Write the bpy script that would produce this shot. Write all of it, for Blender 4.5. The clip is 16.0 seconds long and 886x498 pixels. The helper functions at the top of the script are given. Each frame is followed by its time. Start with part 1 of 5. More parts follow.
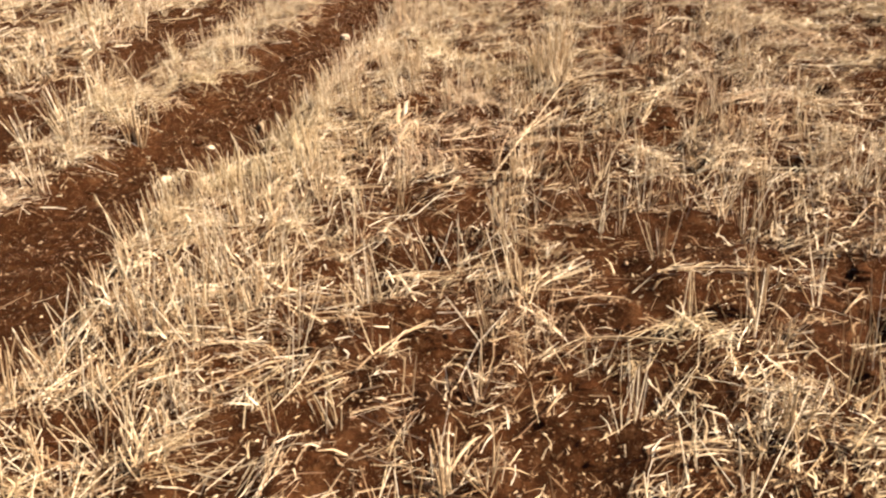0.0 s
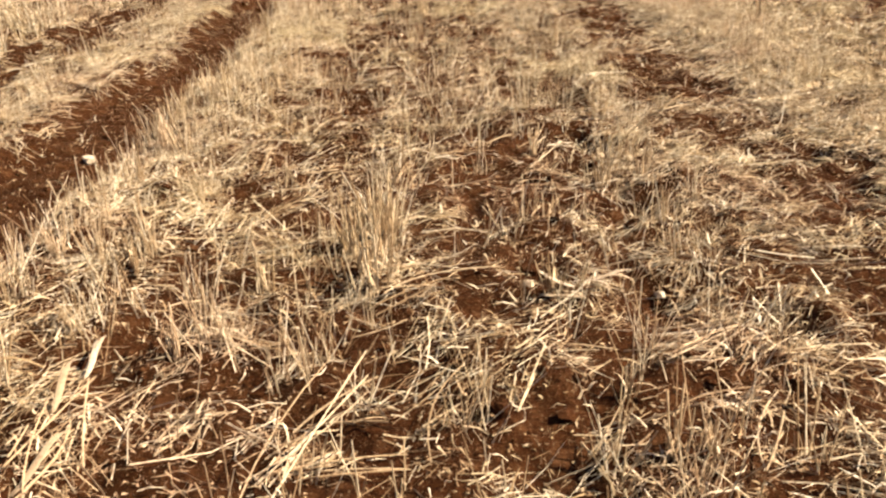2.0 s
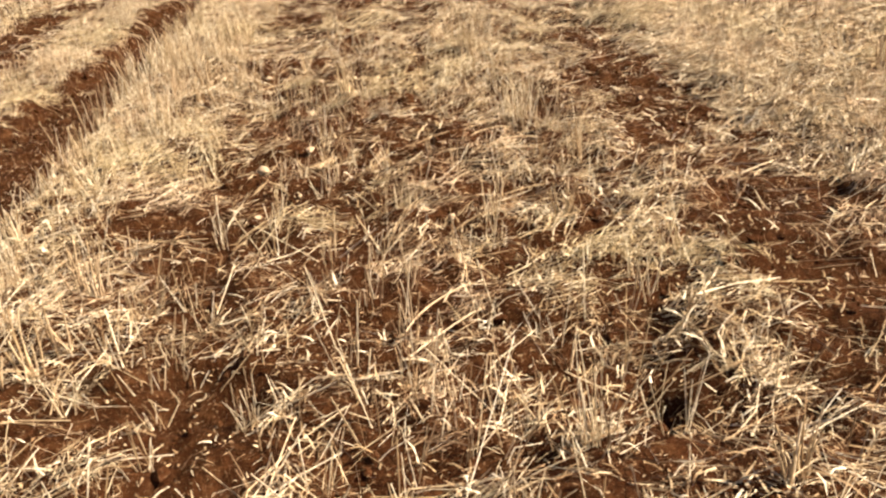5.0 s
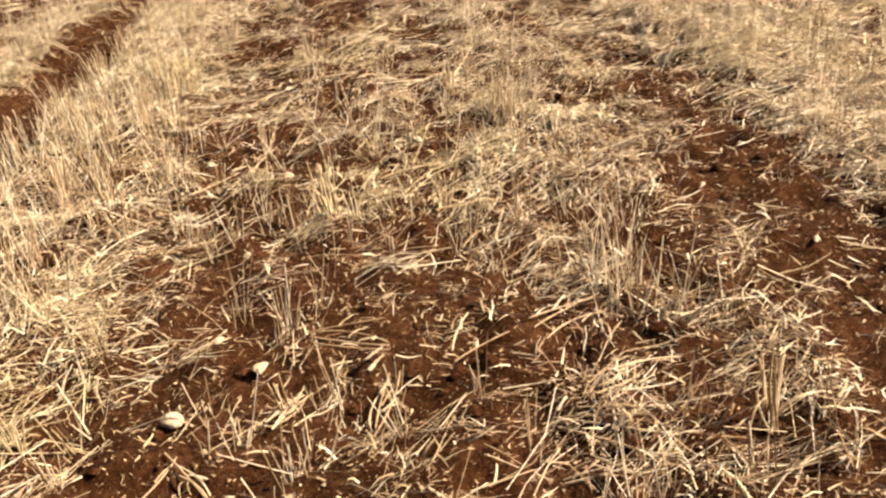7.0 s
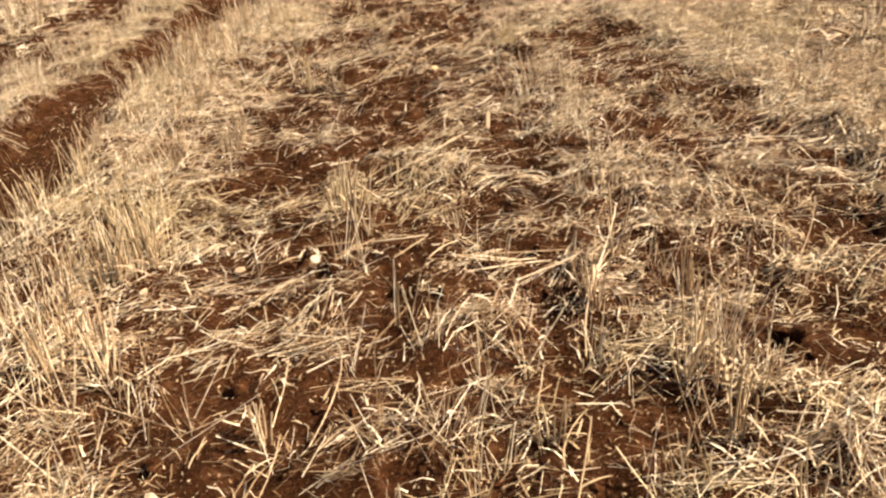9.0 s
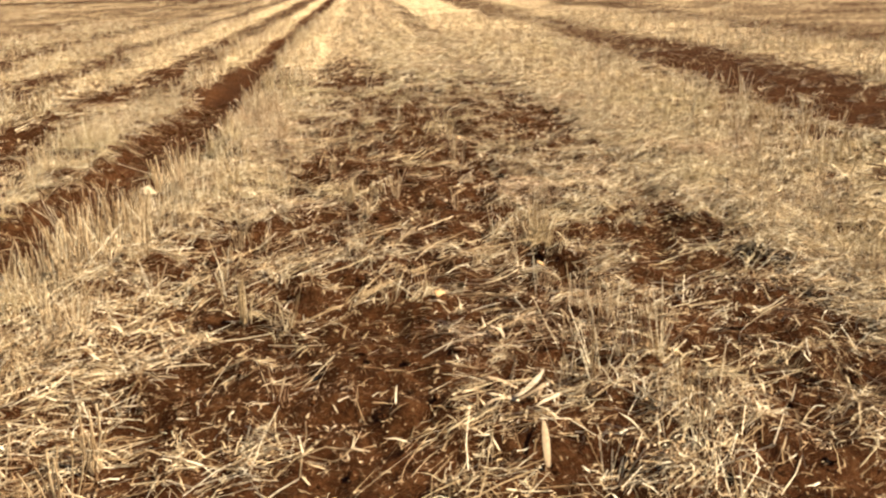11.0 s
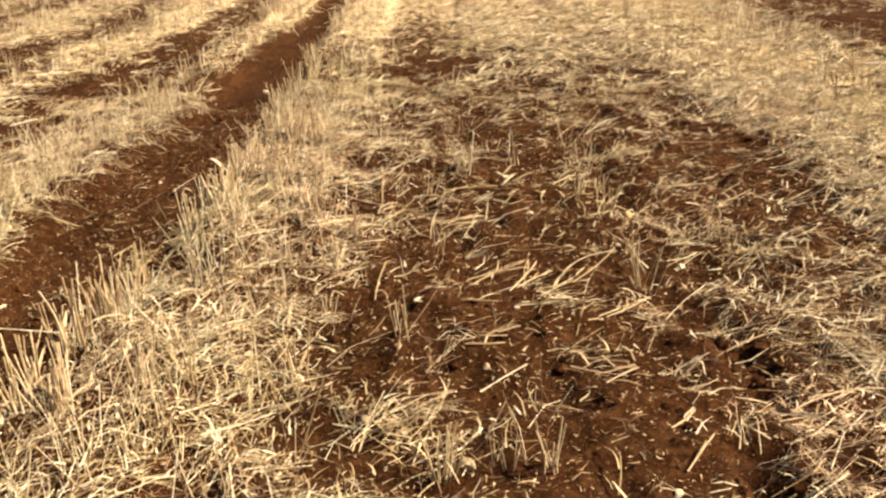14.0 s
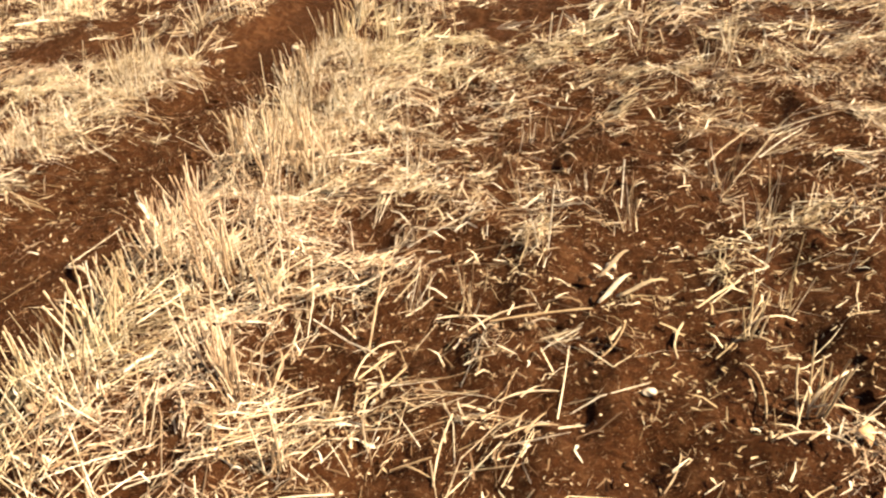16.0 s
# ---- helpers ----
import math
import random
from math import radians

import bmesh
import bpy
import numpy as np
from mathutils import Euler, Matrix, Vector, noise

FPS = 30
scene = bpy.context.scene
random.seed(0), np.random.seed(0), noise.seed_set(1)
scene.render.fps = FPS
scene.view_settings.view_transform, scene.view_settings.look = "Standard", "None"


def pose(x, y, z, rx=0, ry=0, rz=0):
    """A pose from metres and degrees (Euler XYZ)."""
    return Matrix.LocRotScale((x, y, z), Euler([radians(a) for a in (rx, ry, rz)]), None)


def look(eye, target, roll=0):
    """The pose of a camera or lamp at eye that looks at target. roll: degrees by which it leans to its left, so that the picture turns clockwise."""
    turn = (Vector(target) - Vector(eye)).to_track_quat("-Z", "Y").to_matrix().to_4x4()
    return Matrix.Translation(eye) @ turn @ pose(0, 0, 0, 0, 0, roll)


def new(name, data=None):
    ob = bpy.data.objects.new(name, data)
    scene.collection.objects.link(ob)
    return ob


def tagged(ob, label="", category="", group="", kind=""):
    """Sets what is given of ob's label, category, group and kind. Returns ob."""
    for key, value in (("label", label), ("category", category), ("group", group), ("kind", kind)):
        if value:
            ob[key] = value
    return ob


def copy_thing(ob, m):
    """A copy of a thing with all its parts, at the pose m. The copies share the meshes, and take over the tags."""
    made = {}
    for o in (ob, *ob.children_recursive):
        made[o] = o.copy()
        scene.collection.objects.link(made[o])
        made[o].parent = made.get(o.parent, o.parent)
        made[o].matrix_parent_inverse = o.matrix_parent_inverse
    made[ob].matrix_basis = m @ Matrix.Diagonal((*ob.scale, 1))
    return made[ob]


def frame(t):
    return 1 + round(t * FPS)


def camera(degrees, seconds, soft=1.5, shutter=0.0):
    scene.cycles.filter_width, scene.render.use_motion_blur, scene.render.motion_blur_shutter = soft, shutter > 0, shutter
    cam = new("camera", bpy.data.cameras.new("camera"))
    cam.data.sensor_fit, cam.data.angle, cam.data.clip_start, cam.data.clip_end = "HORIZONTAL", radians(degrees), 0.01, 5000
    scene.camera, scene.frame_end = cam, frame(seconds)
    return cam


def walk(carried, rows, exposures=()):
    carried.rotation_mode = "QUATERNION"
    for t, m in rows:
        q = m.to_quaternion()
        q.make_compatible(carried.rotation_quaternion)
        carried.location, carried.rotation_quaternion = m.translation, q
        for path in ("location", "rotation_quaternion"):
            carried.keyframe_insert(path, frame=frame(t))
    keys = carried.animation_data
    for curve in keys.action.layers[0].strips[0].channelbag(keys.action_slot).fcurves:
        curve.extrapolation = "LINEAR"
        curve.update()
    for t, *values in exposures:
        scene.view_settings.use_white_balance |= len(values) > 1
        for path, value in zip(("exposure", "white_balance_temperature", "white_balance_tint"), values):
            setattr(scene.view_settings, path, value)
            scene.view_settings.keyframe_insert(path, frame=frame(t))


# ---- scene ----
# ---- camera ----
cam = camera(56.7, 16.0, soft=2.5)
PATH = [
    (0, (-0.095, -0.063, 1.457), (-0.369, 1.692, 0.539), -4.6),
    (0.5, (-0.073, 0.524, 1.433), (-0.314, 2.339, 0.627), -5.7),
    (1, (-0.083, 1.09, 1.426), (-0.207, 2.903, 0.591), -4.6),
    (1.5, (0.076, 1.651, 1.402), (0.078, 3.471, 0.574), -3.1),
    (2, (0.127, 2.192, 1.377), (0.149, 4.008, 0.539), -1.8),
    (2.5, (0.106, 2.733, 1.383), (0.295, 4.538, 0.545), -2.2),
    (3, (0.155, 3.321, 1.371), (0.243, 5.141, 0.546), -4.0),
    (3.5, (0.149, 3.884, 1.337), (0.247, 5.699, 0.501), -2.3),
    (4, (0.206, 4.412, 1.33), (0.403, 6.21, 0.476), -3.8),
    (4.2, (0.242, 4.651, 1.342), (0.439, 6.449, 0.49), -4.5),
    (6.3, (0.285, 6.826, 1.441), (0.336, 8.604, 0.527), -4.0),
    (6.5, (0.296, 7.061, 1.424), (0.423, 8.832, 0.503), -3.8),
    (7, (0.307, 7.693, 1.429), (0.452, 9.46, 0.503), -5.3),
    (7.5, (0.256, 8.281, 1.428), (0.359, 10.063, 0.527), -3.2),
    (8, (0.275, 8.885, 1.418), (0.371, 10.685, 0.551), -4.5),
    (8.5, (0.2, 9.426, 1.38), (0.235, 11.236, 0.53), -3.5),
    (9, (0.22, 9.983, 1.42), (0.303, 11.775, 0.536), -4.3),
    (9.5, (0.324, 10.56, 1.43), (0.434, 12.415, 0.69), -4.9),
    (9.7, (0.342, 10.796, 1.44), (0.453, 12.676, 0.767), -4.5),
    (11.8, (0.173, 13.006, 1.385), (0.337, 14.903, 0.776), 0.3),
    (12, (0.172, 13.248, 1.403), (0.26, 15.154, 0.804), -0.0),
    (12.5, (0.125, 13.877, 1.364), (0.112, 15.755, 0.677), 0.4),
    (13, (0.123, 14.374, 1.391), (0.126, 16.252, 0.703), -0.6),
    (13.5, (0.119, 14.957, 1.408), (0.097, 16.83, 0.708), -1.5),
    (14, (0.112, 15.538, 1.423), (0.119, 17.384, 0.653), -1.4),
    (14.5, (0.245, 16.102, 1.406), (0.23, 17.953, 0.647), -3.7),
    (15, (0.208, 16.699, 1.31), (-0.071, 18.447, 0.38), -2.4),
    (15.5, (0.253, 17.185, 1.338), (-0.027, 18.905, 0.357), -3.7),
    (16, (0.354, 17.732, 1.351), (0.059, 19.452, 0.374), -4.4),
]
walk(cam, [(t, look(e, a, r)) for t, e, a, r in PATH], exposures=[(0.0, 1.56, 6350, 16), (1.5, 1.56, 6350, 13), (3.5, 1.65, 6350, 12), (7.0, 1.64, 6350, 12), (8.5, 1.50, 6350, 15), (9.7, 1.50, 6350, 12), (11.8, 1.41, 6700, 6), (13.5, 1.43, 6750, 7), (14.5, 1.52, 6700, 7), (16.0, 1.82, 6550, 11)])

# ---- light ----
SUN_ELEV, SUN_AZ = radians(44), radians(98)       # azimuth from +y towards +x
world = bpy.data.worlds.new("sky")
scene.world = world
world.use_nodes = True
wn = world.node_tree
sky = wn.nodes.new("ShaderNodeTexSky")
sky.sky_type, sky.sun_disc = "NISHITA", False
sky.sun_elevation, sky.sun_rotation = SUN_ELEV, SUN_AZ
sky.dust_density = 3.0
wn.links.new(sky.outputs["Color"], wn.nodes["Background"].inputs["Color"])
wn.nodes["Background"].inputs["Strength"].default_value = 0.030
sun = new("sun", bpy.data.lights.new("sun", "SUN"))
sun.data.energy, sun.data.angle, sun.data.color = 5.0, radians(0.6), (1.0, 0.85, 0.64)
sd = Vector((math.sin(SUN_AZ) * math.cos(SUN_ELEV), math.cos(SUN_AZ) * math.cos(SUN_ELEV), math.sin(SUN_ELEV)))
sun.matrix_world = look(sd * 50, (0, 0, 0))


# ---- materials ----
class Graph:
    """A node material with short calls."""

    def __init__(self, name, rough=0.7):
        self.mat = bpy.data.materials.new(name)
        self.mat.use_nodes = True
        self.t = self.mat.node_tree
        self.b = self.t.nodes["Principled BSDF"]
        self.b.inputs["Roughness"].default_value = rough
        self.b.inputs["Specular IOR Level"].default_value = 0.25

    def node(self, kind, **sets):
        n = self.t.nodes.new(kind)
        for k, v in sets.items():
            n.inputs[k.replace("_", " ")].default_value = v
        return n

    def link(self, a, b):
        self.t.links.new(a, b)

    def coords(self):
        return self.t.nodes.new("ShaderNodeNewGeometry").outputs["Position"]

    def noise(self, scale, detail=4.0, rough=0.6, at=None):
        n = self.node("ShaderNodeTexNoise", Scale=scale, Detail=detail, Roughness=rough)
        self.link(at or self.coords(), n.inputs["Vector"])
        return n.outputs["Fac"]

    def shifted(self, d):
        n = self.t.nodes.new("ShaderNodeVectorMath")
        n.inputs[1].default_value = (d, d, d)
        self.link(self.coords(), n.inputs[0])
        return n.outputs[0]

    def ramp(self, fac, *stops):
        r = self.t.nodes.new("ShaderNodeValToRGB")
        e = r.color_ramp.elements
        while len(e) < len(stops):
            e.new(0.5)
        for el, (p, c) in zip(e, stops):
            el.position, el.color = p, (*c, 1)
        self.link(fac, r.inputs["Fac"])
        return r.outputs["Color"]

    def mix(self, fac, a, b, mode="MIX"):
        m = self.t.nodes.new("ShaderNodeMix")
        m.data_type, m.blend_type = "RGBA", mode
        for s, v in ((0, fac), (6, a), (7, b)):
            if isinstance(v, (int, float)):
                m.inputs[s].default_value = v
            elif isinstance(v, tuple):
                m.inputs[s].default_value = (*v, 1)
            else:
                self.link(v, m.inputs[s])
        return m.outputs[2]

    def bump(self, fac, strength, distance):
        n = self.node("ShaderNodeBump", Strength=strength, Distance=distance)
        self.link(fac, n.inputs["Height"])
        self.link(n.outputs["Normal"], self.b.inputs["Normal"])

    def done(self, colour):
        self.link(colour, self.b.inputs["Base Color"])
        return self.mat


def soil_material(name, littered):
    """Crumbly red earth, its hollows shaded dark in the colour; littered: with the finest straw dust where the litter
    lies (attribute cover).
    """
    g = Graph(name, 0.95)
    g.b.inputs["Specular IOR Level"].default_value = 0.02
    big = g.noise(1.3, 5)
    fine = g.noise(38, 6, 0.7)
    grit = g.noise(170, 3, 0.75)
    chips = g.noise(85, 4, 0.8, g.shifted(19.0))
    c = g.ramp(big, (0.3, (0.027, 0.0090, 0.0033)), (0.7, (0.057, 0.0210, 0.0080)))
    # Mottling that also paints in shade: dark hollows, pale crests, on the bump's noises.
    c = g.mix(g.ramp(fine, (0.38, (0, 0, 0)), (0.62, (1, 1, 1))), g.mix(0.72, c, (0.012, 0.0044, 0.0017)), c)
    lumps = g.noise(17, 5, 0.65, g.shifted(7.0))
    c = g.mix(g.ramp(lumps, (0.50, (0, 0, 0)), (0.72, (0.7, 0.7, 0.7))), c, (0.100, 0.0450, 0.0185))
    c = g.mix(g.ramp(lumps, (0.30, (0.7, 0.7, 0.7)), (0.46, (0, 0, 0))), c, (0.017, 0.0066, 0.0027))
    # Crevice shade put into the colour: near black in the finest pits.
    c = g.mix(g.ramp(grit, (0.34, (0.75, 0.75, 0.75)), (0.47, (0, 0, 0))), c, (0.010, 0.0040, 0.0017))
    c = g.mix(g.ramp(grit, (0.60, (0, 0, 0)), (0.68, (0.55, 0.55, 0.55))), c, (0.20, 0.115, 0.058))
    c = g.mix(g.ramp(chips, (0.625, (0, 0, 0)), (0.675, (0.75, 0.75, 0.75))), c, (0.36, 0.25, 0.145))
    if littered:
        cover = g.t.nodes.new("ShaderNodeAttribute")
        cover.attribute_name = "cover"
        flecks = g.mix(0.5, g.noise(70, 4, 0.75), g.noise(9, 5, 0.75))
        level = g.node("ShaderNodeMath")
        level.operation = "MULTIPLY_ADD"
        g.link(cover.outputs["Fac"], level.inputs[0])
        level.inputs[1].default_value = 0.38
        g.link(flecks, level.inputs[2])
        straw = g.ramp(g.noise(55, 3), (0.3, (0.34, 0.23, 0.12)), (0.7, (0.72, 0.57, 0.37)))
        c = g.mix(g.ramp(level.outputs[0], (0.655, (0, 0, 0)), (0.70, (1, 1, 1))), c, straw)
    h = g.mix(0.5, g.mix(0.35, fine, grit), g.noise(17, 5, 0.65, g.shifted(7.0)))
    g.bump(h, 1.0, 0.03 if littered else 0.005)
    return g.done(c)


def straw_material(name, stops, island=True, rough=0.7):
    """Dry stalks: each one a shade of its own, fibres along it, grey weathered spots."""
    g = Graph(name, rough)
    if island:
        pick = g.t.nodes.new("ShaderNodeNewGeometry").outputs["Random Per Island"]
    else:
        pick = g.t.nodes.new("ShaderNodeObjectInfo").outputs["Random"]
    c = g.ramp(pick, *stops)
    spots = g.noise(90, 4, 0.7)
    c = g.mix(g.ramp(spots, (0.42, (0.0, 0.0, 0.0)), (0.68, (0.6, 0.6, 0.6))), c, (0.22, 0.13, 0.066))
    dirt = g.noise(24, 4, 0.7, g.shifted(3.0))
    c = g.mix(g.ramp(dirt, (0.52, (0, 0, 0)), (0.72, (0.7, 0.7, 0.7))), c, (0.15, 0.08, 0.04))
    patches = g.noise(0.7, 4)
    c = g.mix(g.ramp(patches, (0.50, (0, 0, 0)), (0.66, (0.3, 0.3, 0.3))), c, (0.60, 0.50, 0.27))
    blush = g.noise(1.1, 4, 0.6, g.shifted(31.0))
    c = g.mix(g.ramp(blush, (0.54, (0, 0, 0)), (0.68, (0.25, 0.25, 0.25))), c, (0.66, 0.44, 0.30))
    g.bump(g.noise(420, 2), 0.35, 0.002)
    g.b.inputs["Specular IOR Level"].default_value = 0.18
    return g.done(c)


STRAW = ((0.0, (0.125, 0.070, 0.035)), (0.28, (0.345, 0.240, 0.128)), (0.62, (0.72, 0.59, 0.385)), (1.0, (0.96, 0.87, 0.68)))
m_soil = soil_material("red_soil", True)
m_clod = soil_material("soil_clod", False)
m_straw = straw_material("dry_straw", STRAW)
m_stub = straw_material("stubble", STRAW)
m_chaff = straw_material("chaff", ((0.0, (0.07, 0.032, 0.014)), (0.45, (0.24, 0.145, 0.073)), (0.8, (0.50, 0.37, 0.22)), (1.0, (0.76, 0.61, 0.41))), rough=0.85)
m_stalk = straw_material("stalk", ((0.0, (0.28, 0.185, 0.097)), (0.6, (0.52, 0.39, 0.235)), (1.0, (0.78, 0.64, 0.44))), island=False)
m_blade = straw_material("papery_leaf", ((0.0, (0.40, 0.30, 0.19)), (1.0, (0.68, 0.57, 0.43))), island=False, rough=0.7)


def stone_material():
    g = Graph("limestone", 0.85)
    pick = g.t.nodes.new("ShaderNodeObjectInfo").outputs["Random"]
    c = g.ramp(pick, (0.0, (0.33, 0.23, 0.14)), (0.5, (0.50, 0.39, 0.26)), (1.0, (0.66, 0.56, 0.41)))
    c = g.mix(g.ramp(g.noise(30, 5), (0.45, (0, 0, 0)), (0.7, (0.6, 0.6, 0.6))), c, (0.30, 0.17, 0.09))
    g.bump(g.noise(80, 4), 0.5, 0.006)
    return g.done(c)


m_stone = stone_material()
_leaf = Graph("orange_leaf", 0.6)
m_leaf = _leaf.done(_leaf.ramp(_leaf.noise(60, 4), (0.3, (0.40, 0.20, 0.085)), (0.7, (0.58, 0.38, 0.19))))

# ---- lie of the land ----
rng = np.random.default_rng(7)
LATTICE = rng.random((256, 256))


def vnoise(x, y, scale):
    """Smooth value noise in 0..1."""
    u, v = np.asarray(x) * scale + 517.3, np.asarray(y) * scale + 311.7
    i, j = np.floor(u).astype(int), np.floor(v).astype(int)
    f, g = u - i, v - j
    f, g = f * f * (3 - 2 * f), g * g * (3 - 2 * g)
    a, b = LATTICE[i % 256, j % 256], LATTICE[(i + 1) % 256, j % 256]
    c, d = LATTICE[i % 256, (j + 1) % 256], LATTICE[(i + 1) % 256, (j + 1) % 256]
    return (a * (1 - f) + b * f) * (1 - g) + (c * (1 - f) + d * f) * g


def step(x, a, b):
    t = np.clip((x - a) / (b - a), 0, 1)
    return t * t * (3 - 2 * t)


def band(x, a, b, soft):
    return step(x, a - soft, a + soft) * (1 - step(x, b - soft, b + soft))


# The wheel furrow: y along the field, and x of its two lips there.
LIPS_Y = (0, 2, 3, 4, 5, 6, 7, 8.2, 9.5, 11, 12.5, 14, 15.5, 16.5, 17.5, 18.3, 20, 23, 27, 60)
LIPS_L = (-2.79, -2.66, -2.56, -2.45, -2.40, -2.31, -2.23, -2.19, -2.10, -2.12, -2.08, -2.08, -2.14, -2.04, -1.92, -1.86, -1.88, -1.82, -1.76, -1.80)
LIPS_R = (-1.96, -1.85, -1.75, -1.62, -1.59, -1.57, -1.52, -1.46, -1.50, -1.46, -1.56, -1.54, -1.57, -1.48, -1.32, -1.17, -1.06, -1.14, -1.26, -1.34)
FURROW_L, FURROW_R = -2.32, -1.64


def wander(x, y):
    """Where a place lies across the crop rows, which sway and follow the furrow's lips."""
    x, y = np.asarray(x, float), np.asarray(y, float)
    left, right = np.interp(y, LIPS_Y, LIPS_L), np.interp(y, LIPS_Y, LIPS_R)
    inside = FURROW_L + (FURROW_R - FURROW_L) * (x - left) / (right - left)
    beyond = x - (right - FURROW_R) * (1 - step(x, right, 0.9))
    w = np.where(x < left, x - (left - FURROW_L), np.where(x < right, inside, beyond))
    sway = 0.4 + 0.6 * step(np.abs(w + 1.98), 0.5, 1.2)
    return w + (0.13 * (vnoise(0 * x, y, 0.45) - 0.5) + 0.22 * (vnoise(x * 0.2 + 40, y, 1.1) - 0.5)) * sway + 0.10 * (vnoise(x, y, 4) - 0.5) + 0.12 * (vnoise(x, y, 9) - 0.5)


# Holes kicked into the soil: x, y and half widths.
HOLLOWS = (
    ((0.89, 4.72, 0.07, 0.10), (0.99, 5.55, 0.11, 0.20), (0.93, 6.50, 0.09, 0.16), (2.40, 7.14, 0.06, 0.09), (0.96, 6.54, 0.06, 0.11), (0.93, 7.32, 0.06, 0.13), 
     (0.96, 6.38, 0.09, 0.09), (0.95, 5.47, 0.10, 0.13), (1.12, 8.52, 0.08, 0.07), (1.04, 9.78, 0.06, 0.14), (0.93, 3.46, 0.07, 0.12), (0.90, 4.75, 0.07, 0.14), 
     (-0.90, 4.44, 0.11, 0.21), (-1.17, 2.25, 0.04, 0.05), (1.16, 11.57, 0.05, 0.05), (1.32, 11.99, 0.08, 0.05), (2.06, 12.80, 0.06, 0.10), (1.16, 12.60, 0.11, 0.07), 
     (1.14, 15.94, 0.08, 0.09), (1.12, 17.94, 0.07, 0.12), (1.04, 16.09, 0.07, 0.10), (1.01, 16.01, 0.04, 0.08), (1.17, 15.95, 0.07, 0.07), (1.16, 17.88, 0.05, 0.08),),
    ((1.15, 18.21, 0.07, 0.06), (1.02, 19.66, 0.07, 0.11), (1.06, 19.54, 0.08, 0.12), (1.17, 17.89, 0.08, 0.10), (0.97, 17.30, 0.07, 0.11), (-0.05, 17.14, 0.05, 0.05),),
    ((1.13, 12.61, 0.07, 0.08), (1.15, 12.49, 0.07, 0.08), (0.69, 12.39, 0.07, 0.08), (1.12, 13.84, 0.07, 0.08), (1.01, 16.04, 0.07, 0.08), (1.14, 15.94, 0.07, 0.08),
     (1.14, 15.73, 0.07, 0.08), (-0.66, 16.27, 0.07, 0.08), (1.16, 17.97, 0.07, 0.08), (1.01, 17.21, 0.07, 0.08), (0.88, 16.78, 0.07, 0.08),),
)
